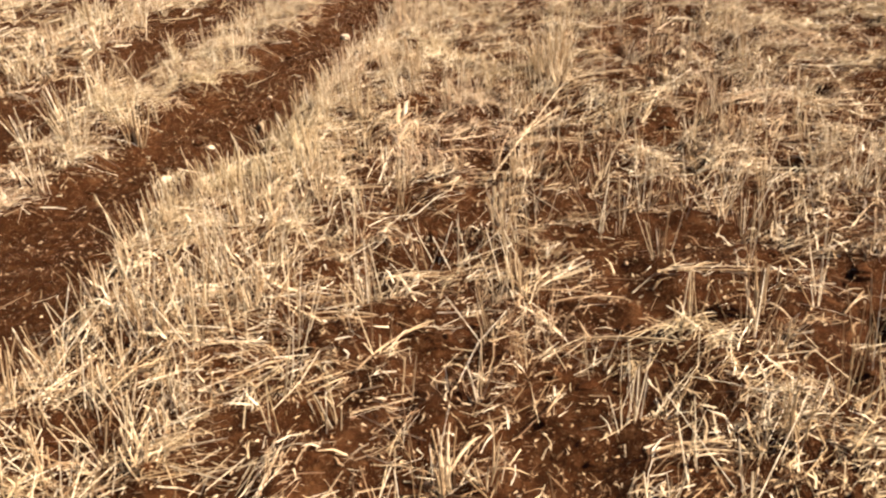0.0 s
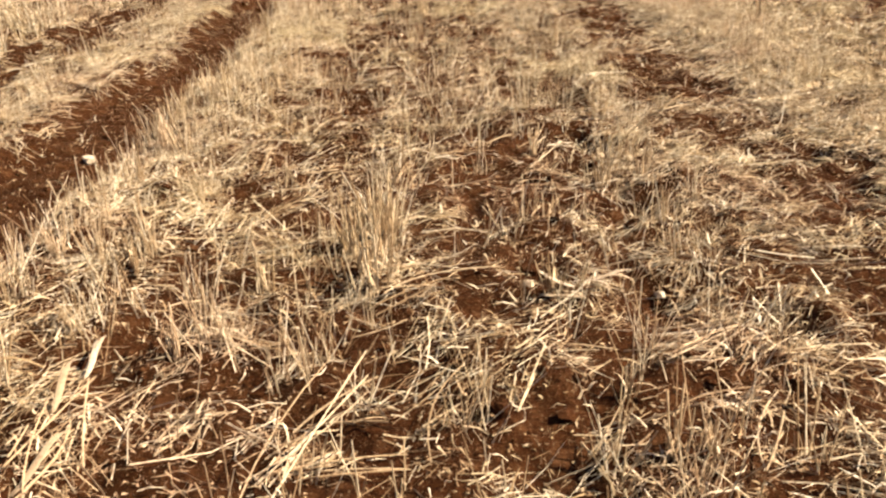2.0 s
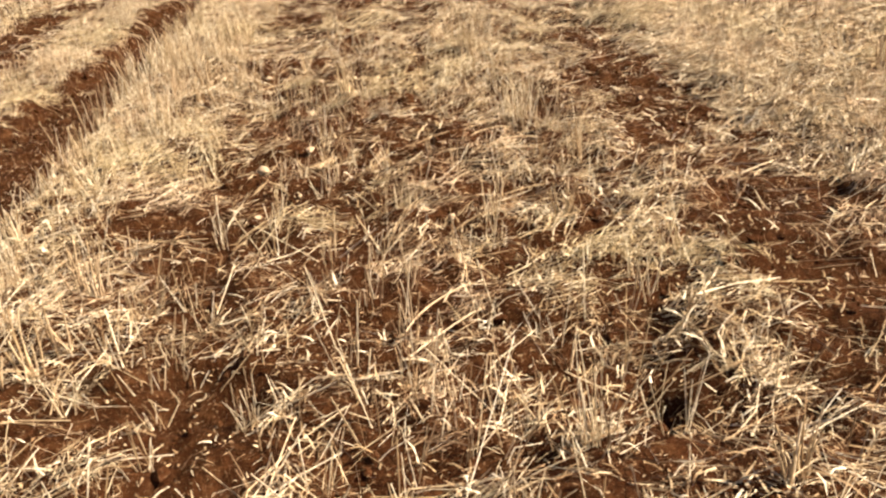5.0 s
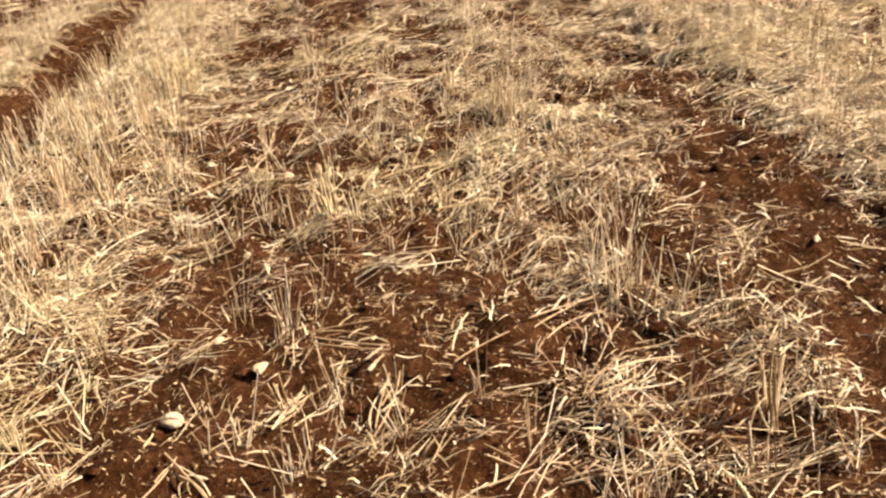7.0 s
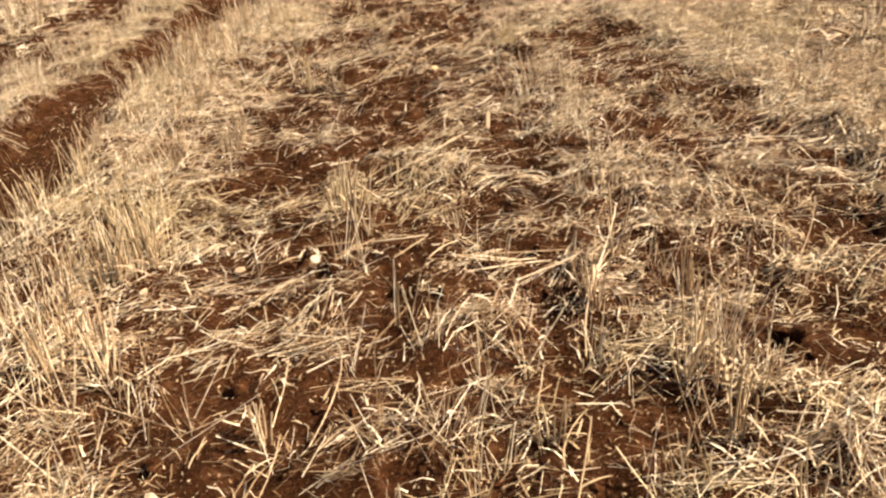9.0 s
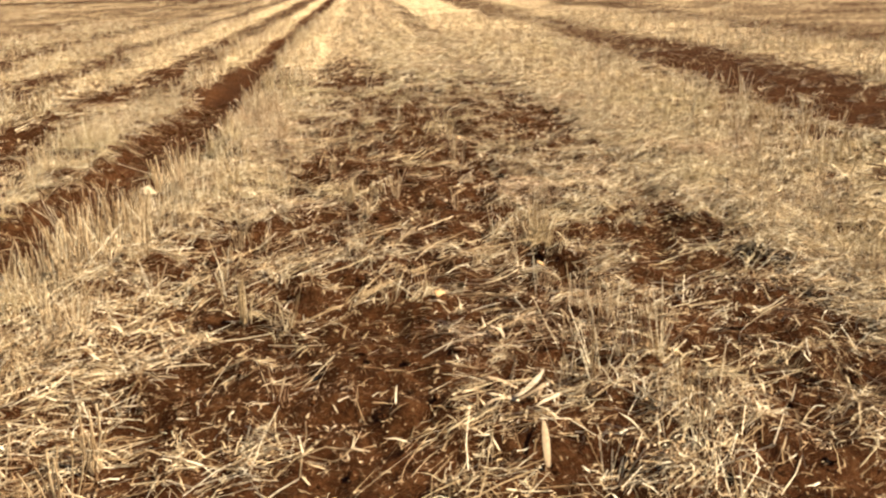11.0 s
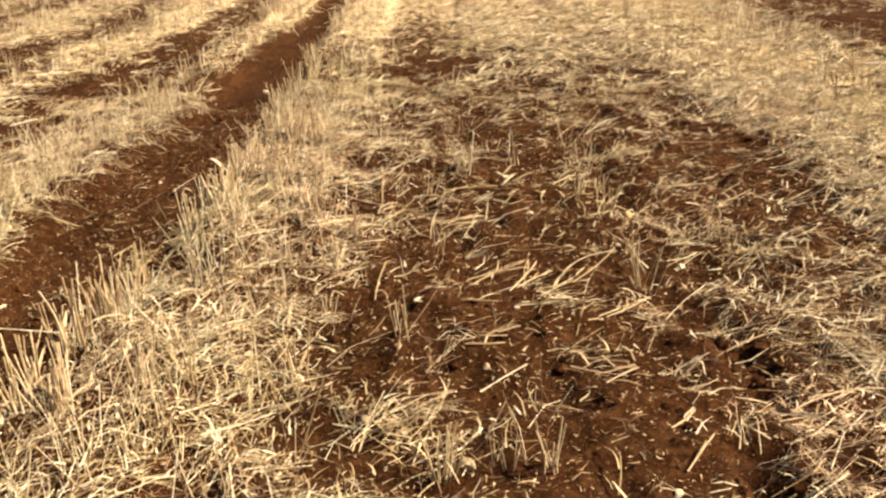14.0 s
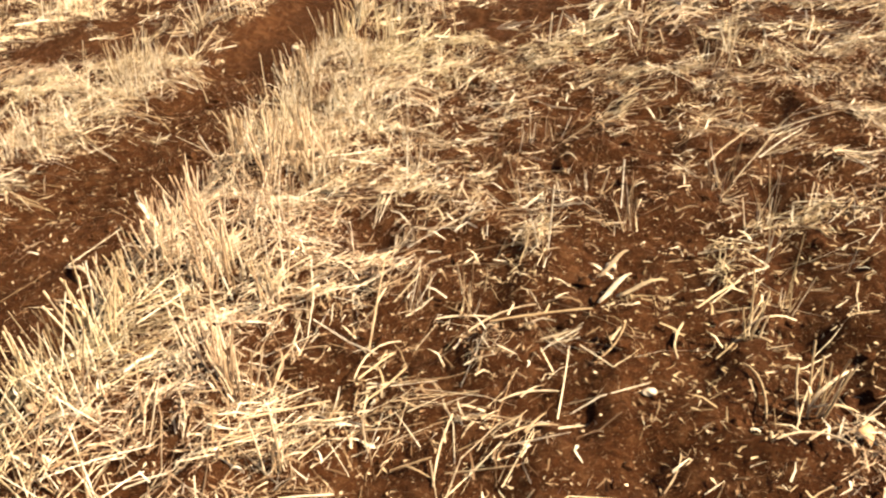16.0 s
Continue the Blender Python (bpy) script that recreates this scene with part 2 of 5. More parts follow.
# Bare patches between the litter: x, y and half widths, by stretches of the field.
BARE = (
    ((-1.42, 1.54, 0.07, 0.09), (-0.74, 1.59, 0.12, 0.11), (-0.97, 1.62, 0.10, 0.12), (-0.00, 1.66, 0.15, 0.14), (0.76, 1.89, 0.06, 0.13), (-0.64, 2.13, 0.24, 0.20), 
     (0.41, 2.24, 0.10, 0.20), (0.89, 2.31, 0.07, 0.17), (0.34, 2.66, 0.22, 0.45), (-1.01, 2.99, 0.10, 0.22), (0.89, 3.40, 0.10, 0.12), (0.13, 3.60, 0.23, 0.19), 
     (-0.45, 3.62, 0.13, 0.11), (-1.15, 3.83, 0.13, 0.13), (1.45, 3.94, 0.09, 0.14), (-1.08, 3.96, 0.19, 0.30), (-0.87, 4.40, 0.10, 0.31), (0.54, 4.47, 0.13, 0.19), 
     (0.88, 4.63, 0.12, 0.32), (0.58, 5.01, 0.13, 0.37), (1.00, 5.56, 0.11, 0.21), (-0.37, 5.56, 0.11, 0.09), (-0.71, 5.60, 0.17, 0.09), (-0.76, 5.88, 0.13, 0.49),),
    ((-0.41, 6.20, 0.12, 0.10), (0.57, 6.29, 0.14, 0.16), (-0.32, 6.30, 0.11, 0.12), (0.95, 6.35, 0.09, 0.11), (-0.14, 6.37, 0.16, 0.19), (0.62, 6.50, 0.20, 0.49), 
     (0.93, 6.50, 0.10, 0.18), (-0.30, 7.05, 0.12, 0.40), (1.08, 7.22, 0.15, 0.27), (-0.84, 7.52, 0.14, 0.23), (1.00, 7.82, 0.10, 0.28), (1.83, 7.92, 0.31, 0.70), 
     (1.65, 8.51, 0.19, 0.48), (1.12, 8.52, 0.08, 0.09), (-0.57, 8.60, 0.24, 0.60), (-0.29, 8.82, 0.09, 0.12), (-0.68, 8.87, 0.41, 0.65), (0.05, 8.88, 0.09, 0.10), 
     (0.69, 8.92, 0.16, 0.21), (0.47, 9.32, 0.14, 0.14), (-0.68, 9.45, 0.33, 0.70), (1.78, 9.57, 0.25, 0.38), (-0.48, 9.59, 0.12, 0.20), (1.04, 9.69, 0.08, 0.17),),
    ((0.43, 9.91, 0.28, 0.40), (1.83, 10.35, 0.19, 0.32), (-0.23, 10.52, 0.15, 0.33), (2.00, 10.77, 0.27, 0.70), (1.81, 11.10, 0.14, 0.35), (-0.28, 11.80, 0.17, 0.45), 
     (0.28, 12.03, 0.17, 0.12), (1.25, 12.04, 0.11, 0.09), (-0.31, 12.04, 0.26, 0.27), (-0.53, 12.40, 0.12, 0.11), (0.22, 12.53, 0.16, 0.25), (1.16, 12.55, 0.12, 0.13), 
     (1.97, 12.57, 0.22, 0.61), (1.78, 12.92, 0.19, 0.21), (0.27, 13.01, 0.13, 0.15), (-0.50, 13.60, 0.14, 0.21), (-0.34, 13.87, 0.25, 0.31), (-0.47, 14.05, 0.18, 0.26), 
     (2.07, 14.51, 0.16, 0.26), (0.15, 14.77, 0.37, 0.47), (0.37, 15.48, 0.16, 0.16), (-0.42, 15.52, 0.11, 0.13), (-0.09, 15.60, 0.11, 0.14), (1.80, 15.78, 0.10, 0.16),),
    ((0.64, 15.83, 0.14, 0.16), (1.18, 15.98, 0.15, 0.28), (1.65, 16.16, 0.13, 0.26), (1.92, 16.17, 0.47, 0.65), (-0.66, 16.27, 0.18, 0.27), (1.55, 16.39, 0.24, 0.23), 
     (0.63, 17.14, 0.37, 0.69), (1.16, 17.88, 0.07, 0.12), (0.99, 17.95, 0.10, 0.15), (0.30, 18.07, 0.24, 0.25), (-0.18, 18.22, 0.21, 0.66), (1.18, 18.24, 0.10, 0.12), 
     (0.58, 18.28, 0.28, 0.32), (0.23, 18.54, 0.15, 0.16), (0.96, 18.59, 0.15, 0.24), (0.78, 18.69, 0.21, 0.20), (0.30, 18.85, 0.27, 0.38), (-0.47, 19.08, 0.08, 0.07), 
     (1.79, 19.10, 0.21, 0.21), (0.20, 19.16, 0.08, 0.07), (0.40, 19.29, 0.14, 0.16), (0.01, 19.40, 0.07, 0.09), (0.94, 19.42, 0.11, 0.18), (-0.34, 19.48, 0.13, 0.10),),
    ((1.15, 19.52, 0.15, 0.27), (1.07, 19.59, 0.13, 0.23), (1.98, 20.11, 0.35, 0.70), (0.43, 20.12, 0.13, 0.23), (1.05, 20.69, 0.16, 0.26), (1.31, 21.16, 0.17, 0.54), 
     (0.35, 21.55, 0.16, 0.49), (4.95, 22.54, 0.65, 0.70), (5.19, 26.14, 0.80, 0.70),),
    ((-0.91, 1.58, 0.12, 0.15), (-0.65, 1.61, 0.12, 0.15), (0.01, 1.64, 0.12, 0.15), (-0.59, 1.98, 0.10, 0.12), (-0.85, 2.04, 0.12, 0.15), (0.15, 2.11, 0.14, 0.18),
     (0.35, 2.71, 0.14, 0.18), (0.32, 2.75, 0.12, 0.15), (0.01, 2.77, 0.10, 0.12), (-0.52, 2.80, 0.10, 0.12), (-0.85, 3.21, 0.10, 0.12), (-0.76, 3.30, 0.08, 0.10),
     (0.45, 3.55, 0.12, 0.15), (-1.12, 3.83, 0.12, 0.15), (0.48, 5.67, 0.10, 0.12), (-0.81, 5.68, 0.10, 0.12), (-0.41, 5.78, 0.10, 0.12), (0.58, 6.17, 0.14, 0.18),
     (-0.06, 6.42, 0.10, 0.12), (-0.39, 7.01, 0.12, 0.15), (0.53, 9.30, 0.10, 0.12), (0.68, 9.48, 0.12, 0.15), (0.41, 9.54, 0.14, 0.18), (-0.50, 9.60, 0.14, 0.18),),
    ((0.56, 9.93, 0.14, 0.18), (-0.06, 10.16, 0.14, 0.18), (0.21, 10.17, 0.14, 0.18), (0.17, 11.28, 0.10, 0.12), (-0.02, 11.35, 0.10, 0.12), (0.07, 11.45, 0.12, 0.15),
     (-0.20, 11.86, 0.14, 0.18), (-0.27, 12.16, 0.16, 0.20), (-0.48, 12.34, 0.14, 0.18), (-0.73, 16.37, 0.10, 0.12), (-0.63, 16.48, 0.10, 0.12), (0.36, 16.99, 0.10, 0.12),
     (0.61, 17.37, 0.14, 0.18), (0.04, 18.02, 0.16, 0.20), (0.50, 18.29, 0.12, 0.15), (0.67, 18.30, 0.12, 0.15), (0.18, 18.34, 0.14, 0.18), (0.08, 18.58, 0.14, 0.18),
     (0.31, 18.60, 0.12, 0.15), (0.15, 18.76, 0.14, 0.18), (-0.55, 19.11, 0.07, 0.09), (-0.32, 19.45, 0.08, 0.10), (0.35, 19.46, 0.10, 0.12), (0.53, 19.52, 0.10, 0.12),),
    ((-0.13, 19.65, 0.08, 0.10), (0.41, 20.08, 0.12, 0.15),),
)
# Drifts: x, y, half widths, and how much more (or less) straw lies there.
DRIFTS = (
    ((0.64, 2.32, 0.14, 0.17, 0.15), (0.36, 2.32, 0.14, 0.17, -0.24), (-0.22, 2.34, 0.15, 0.18, 0.06), (-0.53, 2.35, 0.16, 0.18, 0.15), (-0.85, 2.35, 0.16, 0.19, -0.15), (0.76, 2.70, 0.16, 0.22, 0.06), 
     (0.45, 2.72, 0.16, 0.23, -0.06), (0.12, 2.73, 0.17, 0.23, -0.06), (-0.23, 2.75, 0.18, 0.24, 0.12), (-0.59, 2.77, 0.19, 0.25, -0.12), (-0.97, 2.79, 0.19, 0.26, -0.12), (-1.37, 2.81, 0.20, 0.26, 0.06), 
     (0.56, 3.26, 0.19, 0.33, -0.06), (-0.69, 3.37, 0.23, 0.36, -0.09), (-1.64, 3.45, 0.25, 0.40, -0.06), (1.11, 3.84, 0.14, 0.16, -0.09), (0.84, 3.85, 0.14, 0.16, 0.09), (0.56, 3.87, 0.14, 0.16, 0.06),),
    ((0.27, 3.89, 0.14, 0.16, -0.18), (-2.11, 3.93, 0.59, 1.03, -0.09), (-0.89, 3.96, 0.15, 0.17, -0.27), (0.96, 4.23, 0.16, 0.22, 0.06), (0.64, 4.25, 0.16, 0.22, 0.18), (-0.03, 4.29, 0.17, 0.23, -0.09), 
     (-0.36, 4.32, 0.17, 0.23, 0.15), (-0.71, 4.34, 0.17, 0.23, 0.18), (0.59, 4.56, 0.30, 0.36, -0.09), (1.13, 4.74, 0.19, 0.31, 0.06), (0.75, 4.77, 0.19, 0.31, -0.09), (-0.05, 4.83, 0.20, 0.33, 0.12), 
     (-1.71, 4.85, 0.30, 0.59, -0.11), (-0.45, 4.87, 0.20, 0.33, -0.06), (0.52, 5.17, 0.30, 0.37, 0.12), (-0.10, 5.28, 0.32, 0.39, 0.12), (1.25, 5.83, 0.12, 0.14, 0.18), (1.00, 5.88, 0.13, 0.14, 0.15),),
    ((0.48, 5.99, 0.13, 0.15, -0.18), (-0.06, 6.11, 0.14, 0.16, 0.09), (-0.34, 6.17, 0.14, 0.17, -0.12), (1.15, 6.21, 0.15, 0.19, 0.06), (-0.64, 6.23, 0.15, 0.18, 0.06), (0.86, 6.28, 0.15, 0.20, 0.06), 
     (0.24, 6.42, 0.16, 0.21, 0.09), (-0.08, 6.49, 0.16, 0.22, -0.09), (-0.41, 6.57, 0.17, 0.23, 0.18), (1.69, 6.57, 0.17, 0.25, 0.18), (-3.13, 6.62, 0.45, 1.19, -0.14), (-0.75, 6.64, 0.17, 0.24, 0.09), 
     (1.01, 6.75, 0.18, 0.28, 0.15), (0.65, 6.83, 0.18, 0.29, 0.21), (0.28, 6.93, 0.19, 0.31, 0.09), (-0.10, 7.03, 0.20, 0.32, 0.09), (-0.50, 7.12, 0.20, 0.34, 0.09), (-1.43, 7.51, 0.26, 0.55, -0.20),),
    ((-4.10, 8.02, 1.33, 5.10, -0.09), (2.53, 8.09, 0.28, 0.76, 0.10), (1.95, 8.21, 0.29, 0.79, 0.10), (1.05, 8.55, 0.13, 0.14, 0.09), (0.11, 8.57, 0.32, 0.89, -0.11), (-0.34, 8.79, 0.15, 0.17, -0.09), 
     (1.48, 8.82, 0.15, 0.18, 0.24), (-0.64, 8.84, 0.15, 0.17, 0.18), (1.19, 8.87, 0.15, 0.18, 0.15), (0.57, 8.99, 0.16, 0.20, -0.24), (2.79, 9.01, 0.58, 1.88, 0.09), (0.25, 9.05, 0.16, 0.21, -0.06), 
     (-0.08, 9.11, 0.17, 0.21, 0.09), (-0.41, 9.17, 0.17, 0.22, 0.30), (1.36, 9.31, 0.17, 0.25, 0.15), (1.01, 9.38, 0.18, 0.26, 0.09), (0.65, 9.45, 0.18, 0.28, -0.21), (0.27, 9.53, 0.19, 0.29, -0.15),),
    ((-0.51, 9.69, 0.20, 0.31, 0.12), (-0.93, 9.78, 0.21, 0.32, 0.06), (1.28, 10.42, 0.13, 0.14, 0.09), (1.02, 10.47, 0.13, 0.15, -0.06), (1.63, 10.47, 0.20, 0.35, 0.13), (0.74, 10.51, 0.14, 0.15, -0.24), 
     (0.47, 10.56, 0.14, 0.16, -0.06), (-0.12, 10.66, 0.15, 0.17, 0.18), (0.64, 10.71, 0.30, 0.35, -0.09), (1.46, 10.75, 0.15, 0.19, -0.18), (-0.73, 10.77, 0.16, 0.18, 0.12), (0.84, 10.87, 0.16, 0.21, 0.06), 
     (0.52, 10.93, 0.16, 0.21, -0.06), (0.19, 10.99, 0.17, 0.22, -0.06), (-0.51, 11.13, 0.18, 0.24, -0.12), (-0.88, 11.20, 0.19, 0.25, -0.06), (2.02, 11.34, 0.24, 0.55, 0.10), (0.98, 11.36, 0.19, 0.29, -0.09),),
    ((0.20, 11.53, 0.20, 0.32, -0.09), (-0.21, 11.62, 0.21, 0.33, -0.15), (-0.64, 11.71, 0.22, 0.35, -0.06), (-1.08, 11.81, 0.23, 0.37, -0.06), (2.56, 11.86, 0.52, 1.42, 0.09), (-0.01, 11.93, 0.45, 0.79, -0.09), 
     (-0.96, 12.16, 0.50, 0.88, -0.12), (1.43, 12.33, 0.14, 0.17, 0.21), (1.43, 12.33, 0.60, 1.69, 0.09), (0.55, 12.51, 0.15, 0.19, -0.06), (0.23, 12.57, 0.16, 0.20, -0.12), (-0.10, 12.64, 0.17, 0.21, -0.21), 
     (-1.53, 12.66, 0.36, 0.89, -0.14), (1.32, 12.80, 0.17, 0.24, 0.09), (2.66, 12.81, 0.31, 1.00, 0.16), (0.97, 12.88, 0.18, 0.26, -0.06), (-0.08, 12.96, 0.45, 0.76, -0.09), (0.62, 12.96, 0.18, 0.27, -0.09),),
    ((2.01, 13.12, 0.34, 1.10, 0.19), (-0.14, 13.14, 0.20, 0.30, -0.09), (-1.01, 13.16, 0.49, 0.84, -0.12), (1.95, 13.28, 0.19, 0.34, 0.09), (-0.98, 13.33, 0.22, 0.33, -0.15), (1.31, 13.46, 0.37, 1.22, 0.13), 
     (0.26, 13.74, 0.23, 0.43, -0.12), (0.54, 13.83, 0.40, 1.35, 0.10), (2.42, 14.14, 0.23, 0.54, 0.10), (0.88, 14.65, 0.28, 0.67, 0.16), (0.29, 14.84, 0.30, 0.72, -0.11), (1.25, 15.10, 0.67, 2.06, 0.09), 
     (-0.67, 15.86, 0.16, 0.20, -0.18), (-0.36, 15.87, 0.16, 0.20, -0.06), (0.27, 15.88, 0.16, 0.20, 0.09), (0.59, 15.89, 0.16, 0.21, -0.15), (0.91, 15.89, 0.16, 0.21, 0.09), (1.23, 15.90, 0.16, 0.21, 0.12),),
    ((1.91, 16.17, 0.35, 1.21, 0.19), (-0.46, 16.35, 0.19, 0.29, -0.18), (-0.08, 16.36, 0.19, 0.29, -0.09), (0.30, 16.37, 0.19, 0.29, 0.09), (0.68, 16.38, 0.19, 0.29, -0.24), (1.06, 16.39, 0.19, 0.30, 0.12), 
     (1.44, 16.39, 0.19, 0.30, 0.06), (-1.53, 17.05, 0.23, 0.45, -0.15), (0.81, 17.11, 0.24, 0.46, -0.09), (1.29, 17.12, 0.24, 0.46, 0.12), (1.76, 17.13, 0.24, 0.46, 0.15), (1.23, 17.91, 0.14, 0.17, 0.21), 
     (0.94, 17.93, 0.15, 0.18, -0.15), (0.65, 17.96, 0.15, 0.18, -0.15), (0.35, 17.99, 0.15, 0.19, 0.06), (0.04, 18.02, 0.16, 0.19, 0.06), (-0.28, 18.05, 0.16, 0.20, 0.12), (-0.61, 18.08, 0.17, 0.20, -0.06),),
    ((-1.45, 18.23, 0.31, 0.79, -0.11), (0.40, 18.29, 0.31, 0.80, -0.17), (1.08, 18.35, 0.17, 0.24, -0.06), (0.73, 18.39, 0.17, 0.25, -0.24), (0.38, 18.43, 0.18, 0.26, -0.18), (0.02, 18.47, 0.19, 0.27, -0.15), 
     (-0.75, 18.56, 0.20, 0.28, 0.06), (-1.15, 18.61, 0.20, 0.29, 0.15), (0.61, 18.69, 0.53, 1.16, -0.09), (1.67, 18.89, 0.20, 0.35, -0.09), (0.86, 19.00, 0.21, 0.37, -0.12), (0.43, 19.06, 0.22, 0.39, -0.18), 
     (-0.87, 19.07, 0.14, 0.14, 0.09), (-0.59, 19.09, 0.14, 0.14, 0.09), (-0.01, 19.12, 0.23, 0.40, -0.09), (0.46, 19.16, 0.12, 0.13, -0.12), (0.94, 19.19, 0.12, 0.13, -0.18), (-0.48, 19.19, 0.24, 0.42, -0.06),),
    ((-0.96, 19.26, 0.25, 0.43, 0.06), (0.33, 19.29, 0.27, 0.29, 0.12), (-1.46, 19.33, 0.26, 0.45, 0.12), (-1.05, 19.39, 0.16, 0.18, 0.06), (-0.73, 19.41, 0.16, 0.18, 0.09), (-0.42, 19.42, 0.15, 0.18, -0.06), 
     (-0.11, 19.43, 0.15, 0.18, 0.09), (0.18, 19.45, 0.15, 0.17, 0.21), (0.47, 19.46, 0.14, 0.17, -0.18), (-0.92, 19.82, 0.19, 0.25, 0.06), (-0.55, 19.84, 0.18, 0.24, 0.15), (1.57, 19.85, 0.25, 0.58, -0.11), 
     (0.81, 19.87, 0.16, 0.23, -0.09), (1.12, 19.88, 0.15, 0.23, 0.15), (1.05, 19.94, 0.26, 0.61, -0.11), (0.51, 20.04, 0.28, 0.63, -0.17), (-1.29, 20.38, 0.32, 0.74, -0.11), (-2.19, 20.50, 0.45, 1.74, -0.11),),
    ((0.53, 20.62, 0.46, 1.80, -0.11), (1.45, 20.66, 0.46, 1.82, -0.11), (3.32, 20.74, 0.47, 1.86, -0.17), (1.27, 21.20, 0.51, 1.26, -0.12), (1.39, 21.59, 0.36, 1.16, -0.11), (1.35, 21.76, 0.50, 1.26, -0.09), 
     (0.29, 21.84, 0.56, 1.36, 0.09), (3.17, 24.71, 0.50, 2.79, 0.19), (2.12, 25.17, 0.55, 3.10, 0.28), (0.95, 25.68, 0.61, 3.48, 0.22), (-0.34, 26.24, 0.69, 3.93, 0.19), (-1.79, 26.87, 0.77, 4.47, 0.10), 
     (0.88, 27.12, 0.87, 7.66, 0.16), (2.64, 27.25, 0.89, 7.83, 0.13), (-3.43, 27.58, 0.87, 5.15, 0.10),),
)
# Heaps of straw: x, y and half widths.
HEAPS = (
    ((-0.27, 1.82, 0.16, 0.16), (-1.26, 1.97, 0.28, 0.25), (0.14, 1.99, 0.20, 0.14), (-1.77, 2.47, 0.18, 0.17), (-1.62, 2.96, 0.31, 0.34), (0.88, 3.26, 0.27, 0.48), 
     (0.06, 4.75, 0.20, 0.17), (0.67, 4.76, 0.13, 0.12), (-0.54, 5.04, 0.27, 0.17), (-0.08, 5.25, 0.12, 0.41), (1.41, 5.75, 0.34, 0.70), (0.26, 6.39, 0.19, 0.11), 
     (1.67, 6.86, 0.19, 0.17), (0.68, 7.02, 0.24, 0.27), (0.23, 7.34, 0.33, 0.27), (-0.96, 7.40, 0.18, 0.32), (1.20, 7.55, 0.14, 0.18), (0.29, 9.29, 0.22, 0.10), 
     (0.81, 9.33, 0.13, 0.10), (1.34, 9.37, 0.14, 0.36), (-0.53, 9.84, 0.17, 0.14), (0.87, 9.87, 0.17, 0.19), (0.17, 10.73, 0.16, 0.12), (-0.76, 11.00, 0.21, 0.24),),
    ((1.27, 11.23, 0.27, 0.30), (0.13, 11.80, 0.22, 0.20), (-0.89, 12.38, 0.32, 0.69), (0.35, 13.93, 0.25, 0.26), (-1.18, 14.09, 0.22, 0.41), (-1.09, 15.07, 0.51, 0.64), 
     (2.20, 15.14, 0.30, 0.45), (-1.09, 16.24, 0.33, 0.53), (-0.27, 17.02, 0.27, 0.32), (2.16, 17.53, 0.63, 0.70), (-0.80, 17.78, 0.32, 0.67), (-0.92, 18.28, 0.28, 0.29), 
     (1.22, 18.37, 0.17, 0.14), (2.15, 18.57, 0.59, 0.70), (-0.80, 19.00, 0.35, 0.41), (-0.87, 19.21, 0.23, 0.21), (-0.72, 19.51, 0.25, 0.16), (0.20, 19.55, 0.15, 0.10), 
     (-0.55, 19.89, 0.19, 0.17), (-0.85, 20.18, 0.21, 0.43), (-0.31, 20.61, 0.34, 0.42),),
)


# The spots laid out once on a fine lattice.
CELL, LAT_X, LAT_Y = 0.025, -6.0, 0.0
LAT_SHAPE = (1850, 521)


def lattice(groups, signed):
    """signed: the sum of all drifts; else how far a place lies from the nearest spot, in squared half widths."""
    out = np.zeros(LAT_SHAPE) if signed else np.full(LAT_SHAPE, 9.0)
    for group in groups:
        for px, py, rx, ry, *more in group:
            j0, j1 = max(int((px - 3 * rx - LAT_X) / CELL), 0), min(int((px + 3 * rx - LAT_X) / CELL) + 2, LAT_SHAPE[1])
            i0, i1 = max(int((py - 3 * ry - LAT_Y) / CELL), 0), min(int((py + 3 * ry - LAT_Y) / CELL) + 2, LAT_SHAPE[0])
            gx, gy = np.meshgrid(LAT_X + CELL * np.arange(j0, j1), LAT_Y + CELL * np.arange(i0, i1))
            q = ((gx - px) / rx) ** 2 + ((gy - py) / ry) ** 2
            if signed:
                out[i0:i1, j0:j1] += more[0] * np.exp(-q)
            else:
                out[i0:i1, j0:j1] = np.minimum(out[i0:i1, j0:j1], q)
    return out


def sample(grid, x, y):
    u = np.clip((np.asarray(x, float) - LAT_X) / CELL, 0, LAT_SHAPE[1] - 1.001)
    v = np.clip((np.asarray(y, float) - LAT_Y) / CELL, 0, LAT_SHAPE[0] - 1.001)
    j, i = u.astype(int), v.astype(int)
    f, g = u - j, v - i
    return (grid[i, j] * (1 - f) + grid[i, j + 1] * f) * (1 - g) + (grid[i + 1, j] * (1 - f) + grid[i + 1, j + 1] * f) * g


HOLE_AT, BARE_AT, HEAP_AT = lattice(HOLLOWS, False), lattice(BARE, False), lattice(HEAPS, False)
DRIFT_SUM = lattice(DRIFTS, True)


